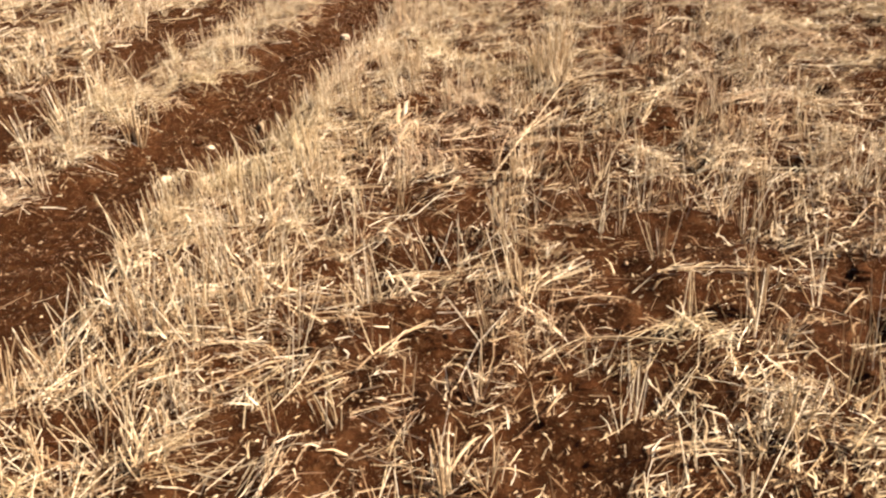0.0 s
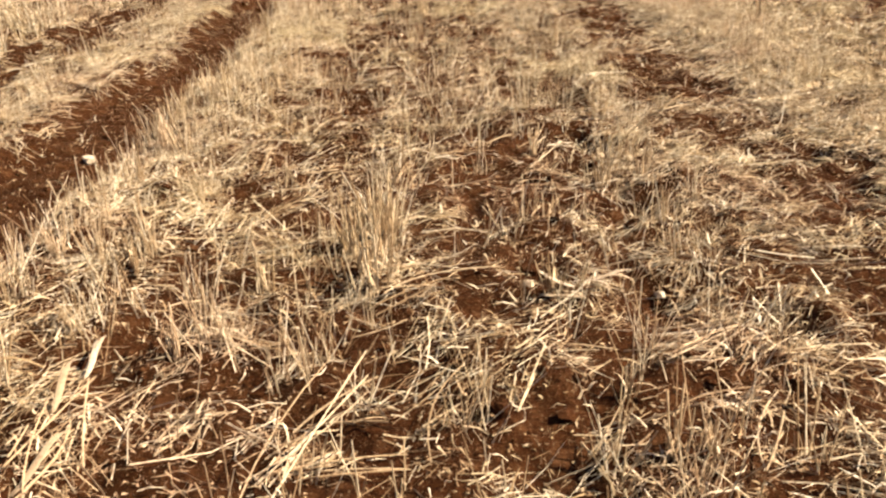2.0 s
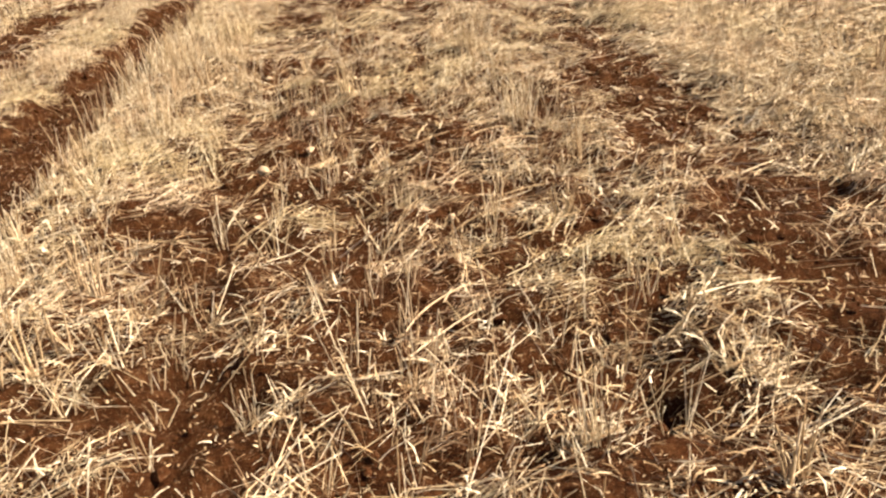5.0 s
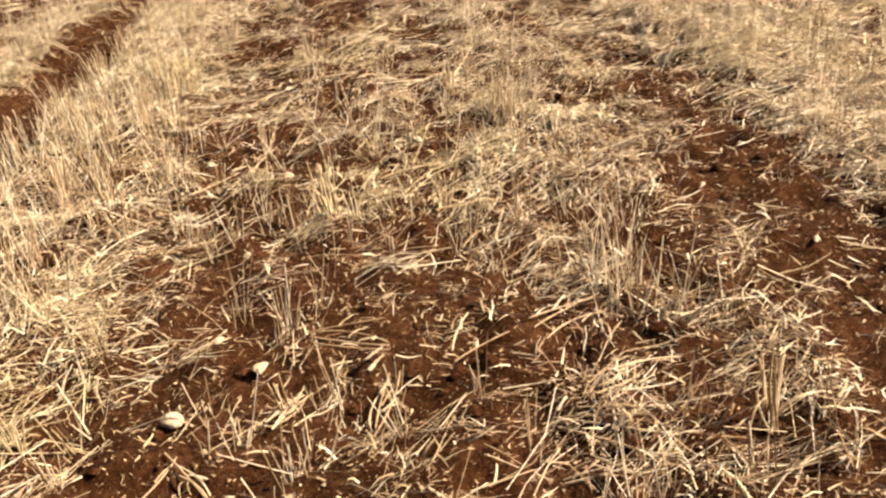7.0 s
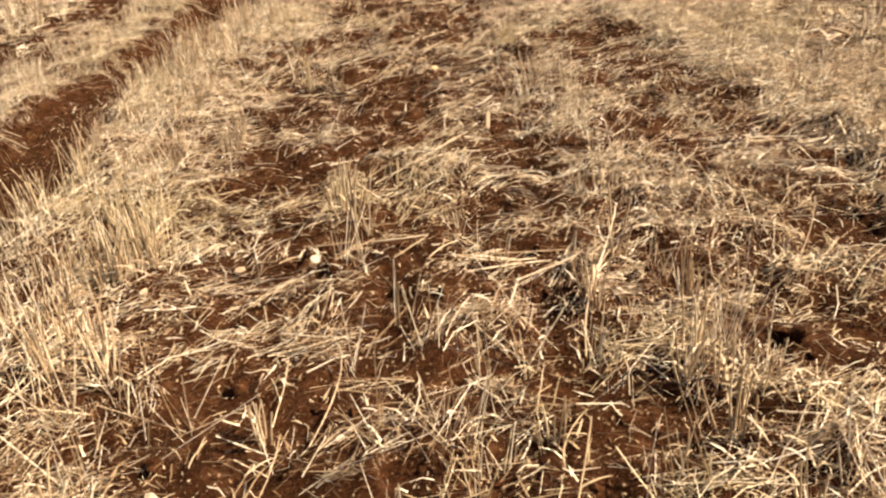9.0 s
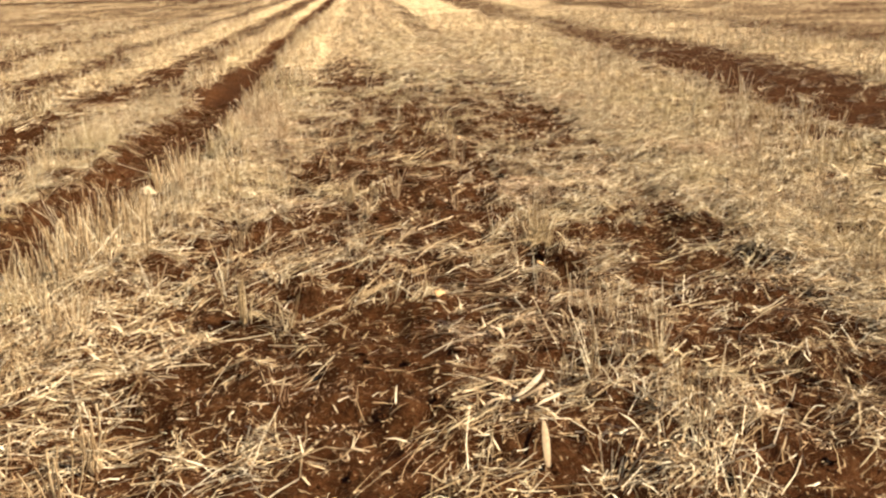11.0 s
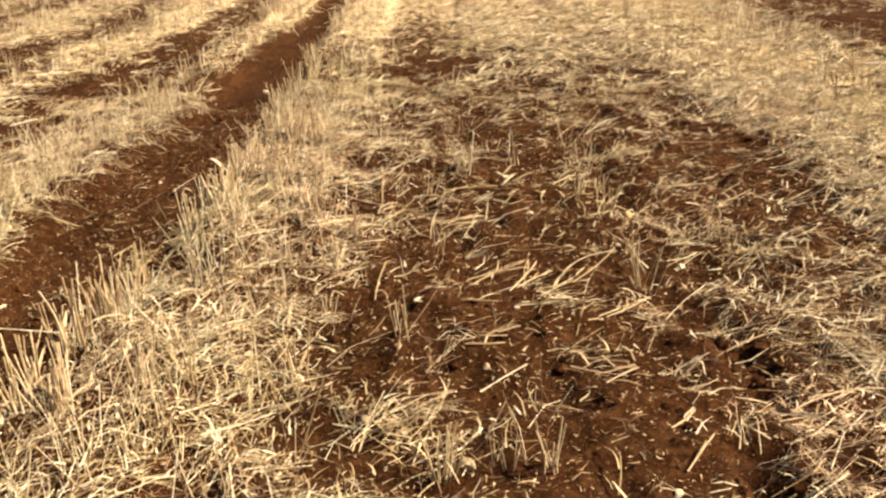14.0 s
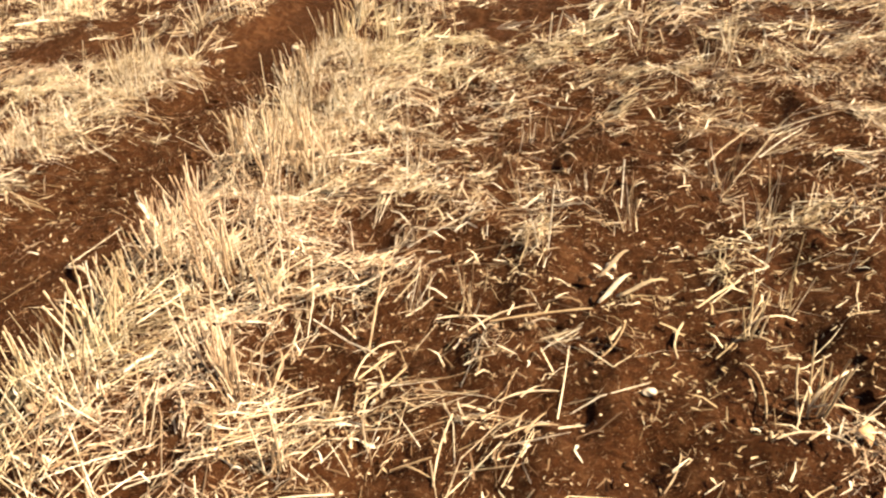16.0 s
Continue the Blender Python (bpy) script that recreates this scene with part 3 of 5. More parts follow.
def height(x, y):
    x, y = np.asarray(x, float), np.asarray(y, float)
    w = wander(x, y)
    near = 1 - step(np.hypot(x, y - 10), 25, 60)
    h = -0.10 * band(w, FURROW_L, FURROW_R, 0.10)
    h = h + 0.04 * band(w, -1.58, -0.85, 0.18) - 0.03 * band(w, 1.55, 2.3, 0.2) - 0.03 * band(w, 4.6, 6.2, 0.3)
    h = h - 0.035 * band(w, -3.7, -3.05, 0.15)
    tilled = 1 - 0.6 * band(w, FURROW_L, FURROW_R, 0.1)
    rough = (vnoise(x, y, 1.7) - 0.5) * 0.05 + ((vnoise(x, y, 5.5) - 0.5) * 0.080 + (vnoise(x, y, 12) - 0.5) * 0.055 + (vnoise(x, y, 23) - 0.5) * 0.026 + (vnoise(x + 9, y, 34) - 0.5) * 0.012) * tilled
    return h + rough * near - 0.075 * np.exp(-1.2 * sample(HOLE_AT, x, y)) + 0.025 * np.exp(-sample(HEAP_AT, x, y))


def litter(x, y, uneven=1.0):
    """How much of the soil lies under straw, 0 to 1; uneven: how patchy it is."""
    w = wander(x, y) + (vnoise(x, y, 0.6) - 0.5) * 0.7 * step(np.abs(x), 3, 4.5)
    d = 0.60 + 0 * w
    d = d - (0.78 - 0.42 * step(y, 21, 29)) * band(w, FURROW_L, FURROW_R, 0.09)
    d = d + (0.27 - 0.2 * step(y, 27, 40)) * band(w, -1.66, -0.75, 0.16)
    d = d - 0.15 * band(w, -0.6, 0.9, 0.2) * (1 - 0.6 * step(y, 23, 30))
    d = d - 0.08 * band(w, -0.6, 0.9, 0.2) * band(y, 12.5, 24, 2)
    d = d - 0.14 * band(w, 1.45, 2.2, 0.15) - 0.13 * band(w, 0.4, 2.15, 0.25) * step(y, 18.6, 20) * (1 - step(y, 22.5, 27))
    d = d + 0.34 * band(w, 1.35, 2.4, 0.15) * band(y, 16.9, 18.6, 0.35)
    d = d + (0.27 + 0.12 * step(y, 19, 22) - 0.26 * step(y, 27, 40)) * band(w, 2.2, 3.3, 0.15) + 0.14 * band(w, 3.3, 4.4, 0.15)
    fade = 1 - 0.45 * step(y, 20, 36)
    d = d + fade * (0.25 * band(w, 6.6, 9.2, 0.3) - 0.19 * band(w, 4.7, 6.3, 0.6) - 0.20 * band(w, 9.6, 11.0, 0.6))
    d = d + 0.24 * band(w, -2.95, -2.42, 0.1) - 0.18 * band(w, -3.75, -3.0, 0.15) + 0.22 * band(w, -4.7, -3.8, 0.15)
    d = d + fade * (0.18 * band(w, -6.6, -5.5, 0.2) - 0.18 * band(w, -5.4, -4.8, 0.2) - 0.20 * band(w, -7.4, -6.7, 0.3) - 0.20 * band(w, -11, -10, 0.4))
    d = d + (vnoise(x, y, 0.7) - 0.5) * 0.4 * step(np.abs(x), 3, 5) * uneven
    d = d + 0.12 * step(y, 23, 31) * band(w, -1.4, 4.4, 0.4) + 0.07 * band(x, -0.9, 1.3, 0.2) * band(y, 10.5, 14.2, 0.5) + 0.08 * band(x, 0.6, 2.5, 0.2) * band(y, 3.5, 7.5, 0.5)
    d = d - 0.05 * step(y, 18, 30) - 0.9 * band(y, 73, 77, 0.6) * (x < -8)
    d = d + ((vnoise(x, y, 2.2) - 0.5) * 0.40 + (vnoise(x, y, 5.5) - 0.5) * 0.60 + (vnoise(x, y, 6.5) - 0.5) * 0.55 + (vnoise(x, y, 14) - 0.5) * 0.85 + (vnoise(x + 3, y, 27) - 0.5) * 0.6) * uneven
    d = 0.47 + (d - 0.47) * (1 + 0.35 * uneven)
    d = d - 0.52 * np.exp(-sample(BARE_AT, x, y) ** 1.2) - 0.4 * np.exp(-sample(HOLE_AT, x, y))
    d = d + 0.35 * np.exp(-sample(HEAP_AT, x, y)) + sample(DRIFT_SUM, x, y)
    return np.clip(d, 0.03 + 0.15 * (1 - band(w, FURROW_L, FURROW_R, 0.09)), 1)


def standing(x, y):
    """How thick the stubble stands, 0 to 1."""
    w = wander(x, y)
    s = 0.85 * band(w, -1.66, -0.95, 0.07) + 0.75 * band(w, -2.98, -2.42, 0.08) + 0.6 * band(w, -4.7, -3.8, 0.12) + 0.5 * band(w, -6.6, -5.5, 0.2)
    s = s + 0.30 * band(w, -0.9, 1.0, 0.2) * (1 - 0.75 * step(y, 11, 13.5)) + 0.48 * band(w, 1.0, 1.3, 0.06) * (1 - 0.8 * step(y, 15.5, 18)) + 0.40 * band(w, 2.3, 4.5, 0.2)
    row = -0.36 + 0.045 * y
    s = s + 0.75 * band(x, row - 0.06, row + 0.06, 0.04) * (1 - step(y, 5.8, 6.8))
    s = s + 0.4 * band(w, 6.5, 9.2, 0.3) + 0.4 * band(w, -9.8, -7.2, 0.3) + 0.35 * (w > 11) + 0.35 * (w < -11)
    s = s * (0.3 + 1.4 * vnoise(x, y, 2.6)) * (1 - 0.8 * np.exp(-sample(BARE_AT, x, y) ** 1.4))
    return np.clip(s, 0, 1)


def spread(first, fine, stop, far, grow):
    """Grid lines: even steps from first to stop, then ever wider ones to far."""
    out, step_now = list(np.arange(first, stop, fine)), fine
    while out[-1] < far:
        step_now *= grow
        out.append(out[-1] + step_now)
    return out


def mesh_object(name, verts, faces, material, smooth=True):
    """A mesh object from arrays of points and of equal-sided faces."""
    me = bpy.data.meshes.new(name)
    n, k = faces.shape
    me.vertices.add(len(verts))
    me.vertices.foreach_set("co", np.ascontiguousarray(verts, np.float32).ravel())
    me.loops.add(n * k)
    me.loops.foreach_set("vertex_index", np.ascontiguousarray(faces, np.int32).ravel())
    me.polygons.add(n)
    me.polygons.foreach_set("loop_start", np.arange(0, n * k, k, dtype=np.int32))
    me.polygons.foreach_set("use_smooth", np.full(n, smooth))
    me.materials.append(material)
    me.update(calc_edges=True)
    return new(name, me)


def ground():
    xr = spread(0.0, 0.033, 2.5, 900, 1.14)
    yr = spread(1.0, 0.040, 21.6, 1500, 1.08)
    xs = np.array([-v for v in reversed(xr[1:])] + xr)
    ys = np.array([-300, -100, -40, -15, -6, -2.5, -1, -0.3, 0.1] + yr)
    gx, gy = np.meshgrid(xs, ys)
    v = np.stack([gx.ravel(), gy.ravel(), height(gx.ravel(), gy.ravel())], 1)
    i = np.arange(len(xs) * len(ys)).reshape(len(ys), len(xs))
    f = np.stack([i[:-1, :-1], i[:-1, 1:], i[1:, 1:], i[1:, :-1]], -1).reshape(-1, 4)
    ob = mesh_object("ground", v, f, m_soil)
    cover = ob.data.attributes.new("cover", "FLOAT", "POINT")
    far = step(np.hypot(v[:, 0], v[:, 1] - 10), 9, 19)
    even = np.maximum(step(np.abs(v[:, 0]), 2.5, 4.5), np.maximum(step(v[:, 1], 21.5, 26), step(-v[:, 1], -1.5, 0)))
    outer = np.maximum(np.maximum(step(-v[:, 0], 8.8, 10.4), step(v[:, 0], 9.8, 11.4)), step(-v[:, 1], -2.6, -0.4))
    side = np.maximum(step(-v[:, 0], 2.9, 3.6), step(v[:, 0], 4.2, 4.8))
    far = np.maximum(far, 0.6 * outer)
    cover.data.foreach_set("value", (np.minimum(litter(v[:, 0], v[:, 1], 1 - 0.8 * even) * (0.16 + 0.19 * side * (1 - far) + 0.30 * band(v[:, 0], 2.35, 4.4, 0.25) * (1 - step(v[:, 1], 22, 27)) + 0.43 * far + 0.11 * step(v[:, 1], 26, 38)), 1 - 0.58 * outer * (1 - step(v[:, 1], 20, 30)))).astype(np.float32))
    return tagged(ob, "red-brown tilled soil of a harvested field", "soil", kind="structure")


ground()


# ---- straw ----
def tubes(a, b, mid, r0, r1, rings=3, split=False):
    """Three-sided stalks from a to b, bowed by mid: one mesh of points and faces; split: slit open along one side."""
    n = len(a)
    d = b - a
    d = d / np.maximum(np.linalg.norm(d, axis=1, keepdims=True), 1e-6)
    up = np.where(np.abs(d[:, 2:3]) > 0.9, np.array([[1.0, 0, 0]]), np.array([[0, 0, 1.0]]))
    s = np.cross(d, up)
    s = s / np.linalg.norm(s, axis=1, keepdims=True)
    q = np.cross(s, d)
    turn = rng.random(n) * 6.283
    pts = np.empty((n, rings, 3, 3))
    for k in range(rings):
        t = k / (rings - 1)
        c = a * (1 - t) + b * t + mid * (4 * t * (1 - t))
        r = (r0 * (1 - t) + r1 * t)[:, None]
        for j in range(3):
            g = (turn + j * 2.0944)[:, None]
            pts[:, k, j] = c + (s * np.cos(g) + q * np.sin(g)) * r
    quads = []
    for k in range(rings - 1):
        for j in range(2 if split else 3):
            l = (j + 1) % 3
            quads.append((k * 3 + j, k * 3 + l, k * 3 + 3 + l, k * 3 + 3 + j))
    f = (np.arange(n)[:, None, None] * rings * 3 + np.array(quads)[None]).reshape(-1, 4)
    return pts.reshape(-1, 3), f


def scatter(n, x0, x1, y0, y1, density):
    """About n random places, kept by density."""
    x, y = rng.uniform(x0, x1, n), rng.uniform(y0, y1, n)
    keep = rng.random(n) < density(x, y)
    return x[keep], y[keep]


def laid(name, x, y, az, ln, r, rings, pile, material, label):
    """Straws that lie where the ground and the heap under them let them."""
    k = len(x)
    dx, dy = np.cos(az) * ln / 2, np.sin(az) * ln / 2
    h0, h1 = height(x - dx, y - dy), height(x + dx, y + dy)
    tip = np.abs(rng.normal(0, 0.12, k)) * ln * rng.random(k)
    a = np.stack([x - dx, y - dy, h0 + r + pile * rng.random(k)], 1)
    b = np.stack([x + dx, y + dy, h1 + r + pile + tip], 1)
    hm = height(x, y) + r - (a[:, 2] + b[:, 2]) / 2
    bend = np.where(rng.random(k) < 0.4, 0.16, 0.06)
    mid = np.stack([rng.normal(0, bend) * ln, rng.normal(0, bend) * ln, np.clip(hm, -0.004, 0.012) + pile * 0.2], 1)
    r0 = np.minimum(r * (0.45 + 1.2 * rng.random(k) ** 1.3), 0.0005 + 0.022 * ln)
    v, f = tubes(a, b, mid, r0, r0 * rng.uniform(0.3, 1.0, k), rings, True)
    return tagged(mesh_object(name, v, f, material), label, "straw", kind="stuff")


def lying(name, n, box, lmin, lmax, r, rings, material, label, lift=0.03, spin=0.9):
    """Straws strewn singly."""
    x, y = scatter(n, *box, lambda x, y: litter(x, y) ** 1.5)
    k = len(x)
    ln = lmin + (lmax - lmin) * rng.random(k) ** 2.2
    az = 0.35 + (vnoise(x, y, 2.2) - 0.5) * 2.6 + rng.normal(0, spin * 0.65, k)
    return laid(name, x, y, az, ln, r, rings, lift * litter(x, y) * rng.random(k), material, label)


def wads(name, n, box, r, rings, most, size, material, label):
    """Straws in wads, those of one wad combed nearly one way."""
    x, y = scatter(n, *box, lambda x, y: litter(x, y) ** 2.1)
    k = len(x)
    m = rng.integers(most // 3, most + 1, k)
    head, big = rng.normal(0.3, 0.9, k), size * rng.uniform(0.6, 1.5, k)
    loose = rng.uniform(0.25, 1.1, k)
    x, y, head, big, loose = (np.repeat(q, m) for q in (x, y, head, big, loose))
    k = len(x)
    along, across = rng.normal(0, 0.055, k) * big, rng.normal(0, 0.028, k) * big
    x, y = x + np.cos(head) * along - np.sin(head) * across, y + np.sin(head) * along + np.cos(head) * across
    ln = (0.035 + 0.20 * rng.random(k) ** 1.9) * big
    return laid(name, x, y, head + rng.normal(0, 1, k) * loose, ln, r, rings, (0.004 + 0.055 * rng.random(k) ** 1.3) * np.minimum(big, 1.2), material, label)


def stubble(name, n, box, r, material, label, rings=3):
    x, y = scatter(n, *box, standing)
    # stems gather in tufts along the drills
    k = len(x)
    m = rng.integers(3, 11, k)
    x, y = np.repeat(x, m), np.repeat(y, m)
    k = len(x)
    ox, oy = rng.normal(0, 0.020, k), rng.normal(0, 0.034, k)
    x, y = x + ox, y + oy
    hh = rng.uniform(0.06, 0.24, k) * (0.6 + 0.8 * vnoise(x, y, 1.1))
    lean = rng.normal(0, 0.19, (k, 2)) + np.stack([ox, oy], 1) * 4
    lean = lean * np.where(rng.random(k) < 0.12, 3.0, 1.0)[:, None]
    a = np.stack([x, y, height(x, y) - 0.01], 1)
    b = a + np.stack([lean[:, 0] * hh, lean[:, 1] * hh, hh], 1)
    mid = np.stack([rng.normal(0, 0.03, k) * hh, rng.normal(0, 0.03, k) * hh, 0 * hh], 1)
    r0 = r * rng.uniform(0.6, 1.3, k)
    v, f = tubes(a, b, mid, r0, r0 * rng.uniform(0.55, 0.9, k), rings)
    return tagged(mesh_object(name, v, f, material), label, "stubble", kind="stuff")


def shreds(name, n, box, material, label):
    """Torn leaf blades, curled strips with a slight fold."""
    x, y = scatter(n, *box, lambda x, y: litter(x, y) ** 1.3)
    k = len(x)
    ln = rng.uniform(0.02, 0.09, k)
    wd = rng.uniform(0.0011, 0.0038, k)
    az, curl, lean = rng.uniform(0, 6.283, k), rng.normal(0, 0.6, k), np.abs(rng.normal(0, 0.5, k))
    pts = np.empty((k, 3, 2, 3))
    px, py, pz = x.copy(), y.copy(), height(x, y) + 0.004 + 0.035 * litter(x, y) * rng.random(k)
    for i in range(3):
        t = i / 2
        a, e = az + curl * t, lean * (1 - 1.8 * t)
        side = np.stack([-np.sin(a), np.cos(a), 0.4 * np.sin(5 * t + az)], 1) * (wd * (1 - 0.7 * t))[:, None]
        c = np.stack([px, py, pz], 1)
        pts[:, i, 0], pts[:, i, 1] = c - side, c + side
        px, py, pz = px + np.cos(a) * np.cos(e) * ln / 2, py + np.sin(a) * np.cos(e) * ln / 2, pz + np.sin(e) * ln / 2
    q = np.array([(2 * i, 2 * i + 1, 2 * i + 3, 2 * i + 2) for i in range(2)])
    f = (np.arange(k)[:, None, None] * 6 + q[None]).reshape(-1, 4)
    return tagged(mesh_object(name, pts.reshape(-1, 3), f, material), label, "straw", kind="stuff")


def curls(name, n, box, material, label):
    """Short kinked and curled stalk ends, in loose knots, on bare soil too."""
    x, y = scatter(n, *box, lambda x, y: 0.35 + 0.4 * litter(x, y))
    m = rng.integers(1, 7, len(x))
    x, y = np.repeat(x, m), np.repeat(y, m)
    k = len(x)
    x, y = x + rng.normal(0, 0.03, k), y + rng.normal(0, 0.03, k)
    keep = rng.random(k) > 0.85 * band(wander(x, y), FURROW_L, FURROW_R, 0.05)
    x, y = x[keep], y[keep]
    k = len(x)
    ln = 0.010 + 0.06 * rng.random(k) ** 2
    wd = 0.0004 + ln * rng.uniform(0.006, 0.020, k)
    az, curl, lift = rng.uniform(0, 6.283, k), rng.normal(0, 0.7, k), np.abs(rng.normal(0, 0.35, k))
    pts = np.empty((k, 3, 3, 3))
    c = np.stack([x, y, height(x, y) + 0.004 + 0.02 * litter(x, y) * rng.random(k)], 1)
    for i in range(3):
        t = i / 2
        a, e = az + curl * t * t, lift * (1 - 1.9 * t)
        side = np.stack([-np.sin(a), np.cos(a), 0 * a], 1) * wd[:, None]
        top = np.array([[0, 0, 1.6]]) * wd[:, None]
        pts[:, i, 0], pts[:, i, 1], pts[:, i, 2] = c - side, c + top, c + side
        c = c + np.stack([np.cos(a) * np.cos(e), np.sin(a) * np.cos(e), np.sin(e)], 1) * (ln / 2)[:, None]
    q = np.array([(3 * i + j, 3 * i + j + 1, 3 * i + j + 4, 3 * i + j + 3) for i in range(2) for j in (0, 1)])
    f = (np.arange(k)[:, None, None] * 9 + q[None]).reshape(-1, 4)
    return tagged(mesh_object(name, pts.reshape(-1, 3), f, material), label, "straw", kind="stuff")


def flakes(name, n, box, material, label):
    """Chopped husk and leaf, tiny tilted chips."""
    x, y = scatter(n, *box, lambda x, y: 0.36 + 0.64 * litter(x, y) ** 1.2)
    k = len(x)
    az, tl, tw = rng.uniform(0, 6.283, k), rng.normal(0, 0.35, k), rng.normal(0, 0.5, k)
    ln, wd = rng.uniform(0.003, 0.013, k), rng.uniform(0.0010, 0.0034, k)
    u = np.stack([np.cos(az) * np.cos(tl), np.sin(az) * np.cos(tl), np.sin(tl)], 1) * ln[:, None]
    w = np.stack([-np.sin(az) * np.cos(tw), np.cos(az) * np.cos(tw), np.sin(tw)], 1) * wd[:, None]
    c = np.stack([x, y, height(x, y) + 0.003 + 0.03 * litter(x, y) * rng.random(k) ** 2], 1)
    v = np.stack([c - u - w, c + u, c - u * 0.6 + w * 1.4], 1)
    return tagged(mesh_object(name, v.reshape(-1, 3), np.arange(3 * k).reshape(-1, 3), material), label, "chaff", kind="stuff")


def ball(level):
    bm = bmesh.new()
    bmesh.ops.create_icosphere(bm, subdivisions=level, radius=1)
    v = np.array([p.co[:] for p in bm.verts])
    f = np.array([[p.index for p in q.verts] for q in bm.faces])
    bm.free()
    return v, f


def clods(name, n, box, smin, smax, base, label):
    """Crumbs and lumps of earth, each bent out of round."""
    x, y = scatter(n, *box, lambda x, y: np.clip(1.1 - litter(x, y), 0.1, 1))
    k = len(x)
    bv, bf = base
    r = smin + (smax - smin) * rng.random(k) ** 3
    v = bv[None] * (1 + rng.normal(0, 0.22, (k, len(bv), 1))) * (r[:, None] * rng.uniform(0.6, 1.25, (k, 3)) * np.array([1, 1, 0.7]))[:, None, :]
    v = v + np.stack([x, y, height(x, y) + r * 0.15], 1)[:, None, :]
    f = (np.arange(k)[:, None, None] * len(bv) + bf[None]).reshape(-1, 3)
    return tagged(mesh_object(name, v.reshape(-1, 3), f, m_clod, False), label, "soil", kind="stuff")


LUMP = (np.array([(1, 0, 0), (0, 1, 0), (-1, 0, 0), (0, -1, 0), (0, 0, 1), (0, 0, -1)], float),
        np.array([(0, 1, 4), (1, 2, 4), (2, 3, 4), (3, 0, 4), (1, 0, 5), (2, 1, 5), (3, 2, 5), (0, 3, 5)]))
NEAR = (-3.0, 3.2, 0.0, 22.5)
clods("soil_crumbs", 26000, NEAR, 0.002, 0.012, LUMP, "loose dark red crumbs of earth")
clods("soil_lumps", 9000, NEAR, 0.008, 0.032, ball(1), "small dark red lumps of earth")
wads("straw_wads", 7000, NEAR, 0.0014, 3, 18, 1.0, m_straw, "matted wads of dry golden straw over the red soil")
wads("straw_mats", 12500, NEAR, 0.00115, 2, 20, 0.7, m_straw, "thin flattened mats of broken straw on the red soil")
lying("straw_litter", 26000, NEAR, 0.08, 0.30, 0.0014, 3, m_straw, "loose dry golden straw strewn over the red soil", 0.06)
lying("straw_bits", 85000, NEAR, 0.012, 0.07, 0.0011, 2, m_straw, "broken lengths of dry straw on the red soil", 0.05)
wads("straw_swath_end", 9500, (0.4, 4.6, 22.5, 33.0), 0.0036, 2, 11, 0.8, m_straw, "thick pale swath of straw at the track's far end")
wads("straw_swath", 12000, (2.2, 4.6, 4.0, 22.5), 0.0026, 2, 12, 0.65, m_straw, "thick pale swath of straw left by the harvester")
shreds("leaf_shreds", 75000, NEAR, m_straw, "torn curled straw leaves among the stubble")
lying("chaff", 105000, NEAR, 0.008, 0.050, 0.0010, 2, m_chaff, "short broken chaff and straw bits on the soil", 0.03)
curls("stalk_ends", 12500, NEAR, m_chaff, "short kinked straw ends scattered on the soil")
flakes("husk_flakes", 290000, NEAR, m_chaff, "finest chopped husk and leaf chips over the soil")
stubble("stubble", 10500, NEAR, 0.0018, m_stub, "upright cut straw stubble in rows", 2)


def sides(make, name, n, r, *rest):
    """The wider field round the near strip."""
    for part_name, share, box in ((name + "_beyond", 0.36, (-9, 11, 22.5, 42)), (name + "_beside_furrow", 0.32, (-10, -3.0, 1.5, 22.5)), (name + "_beside_track", 0.32, (3.2, 11, 3.0, 22.5))):
        make(part_name, int(n * share), box, r, *rest)


sides(lambda nm, n, b, r: wads(nm, n, b, r, 2, 11, 0.85, m_straw, "pale matted straw across the wider field"), "field_straw", 40000, 0.0034)
sides(lambda nm, n, b, r: stubble(nm, n, b, r, m_stub, "cut stubble rows across the wider field", 2), "field_stubble", 22000, 0.0036)
lying("distant_straw", 30000, (-70, 70, 40, 130), 0.15, 0.6, 0.016, 2, m_straw, "pale straw litter far across the field", 0.10)

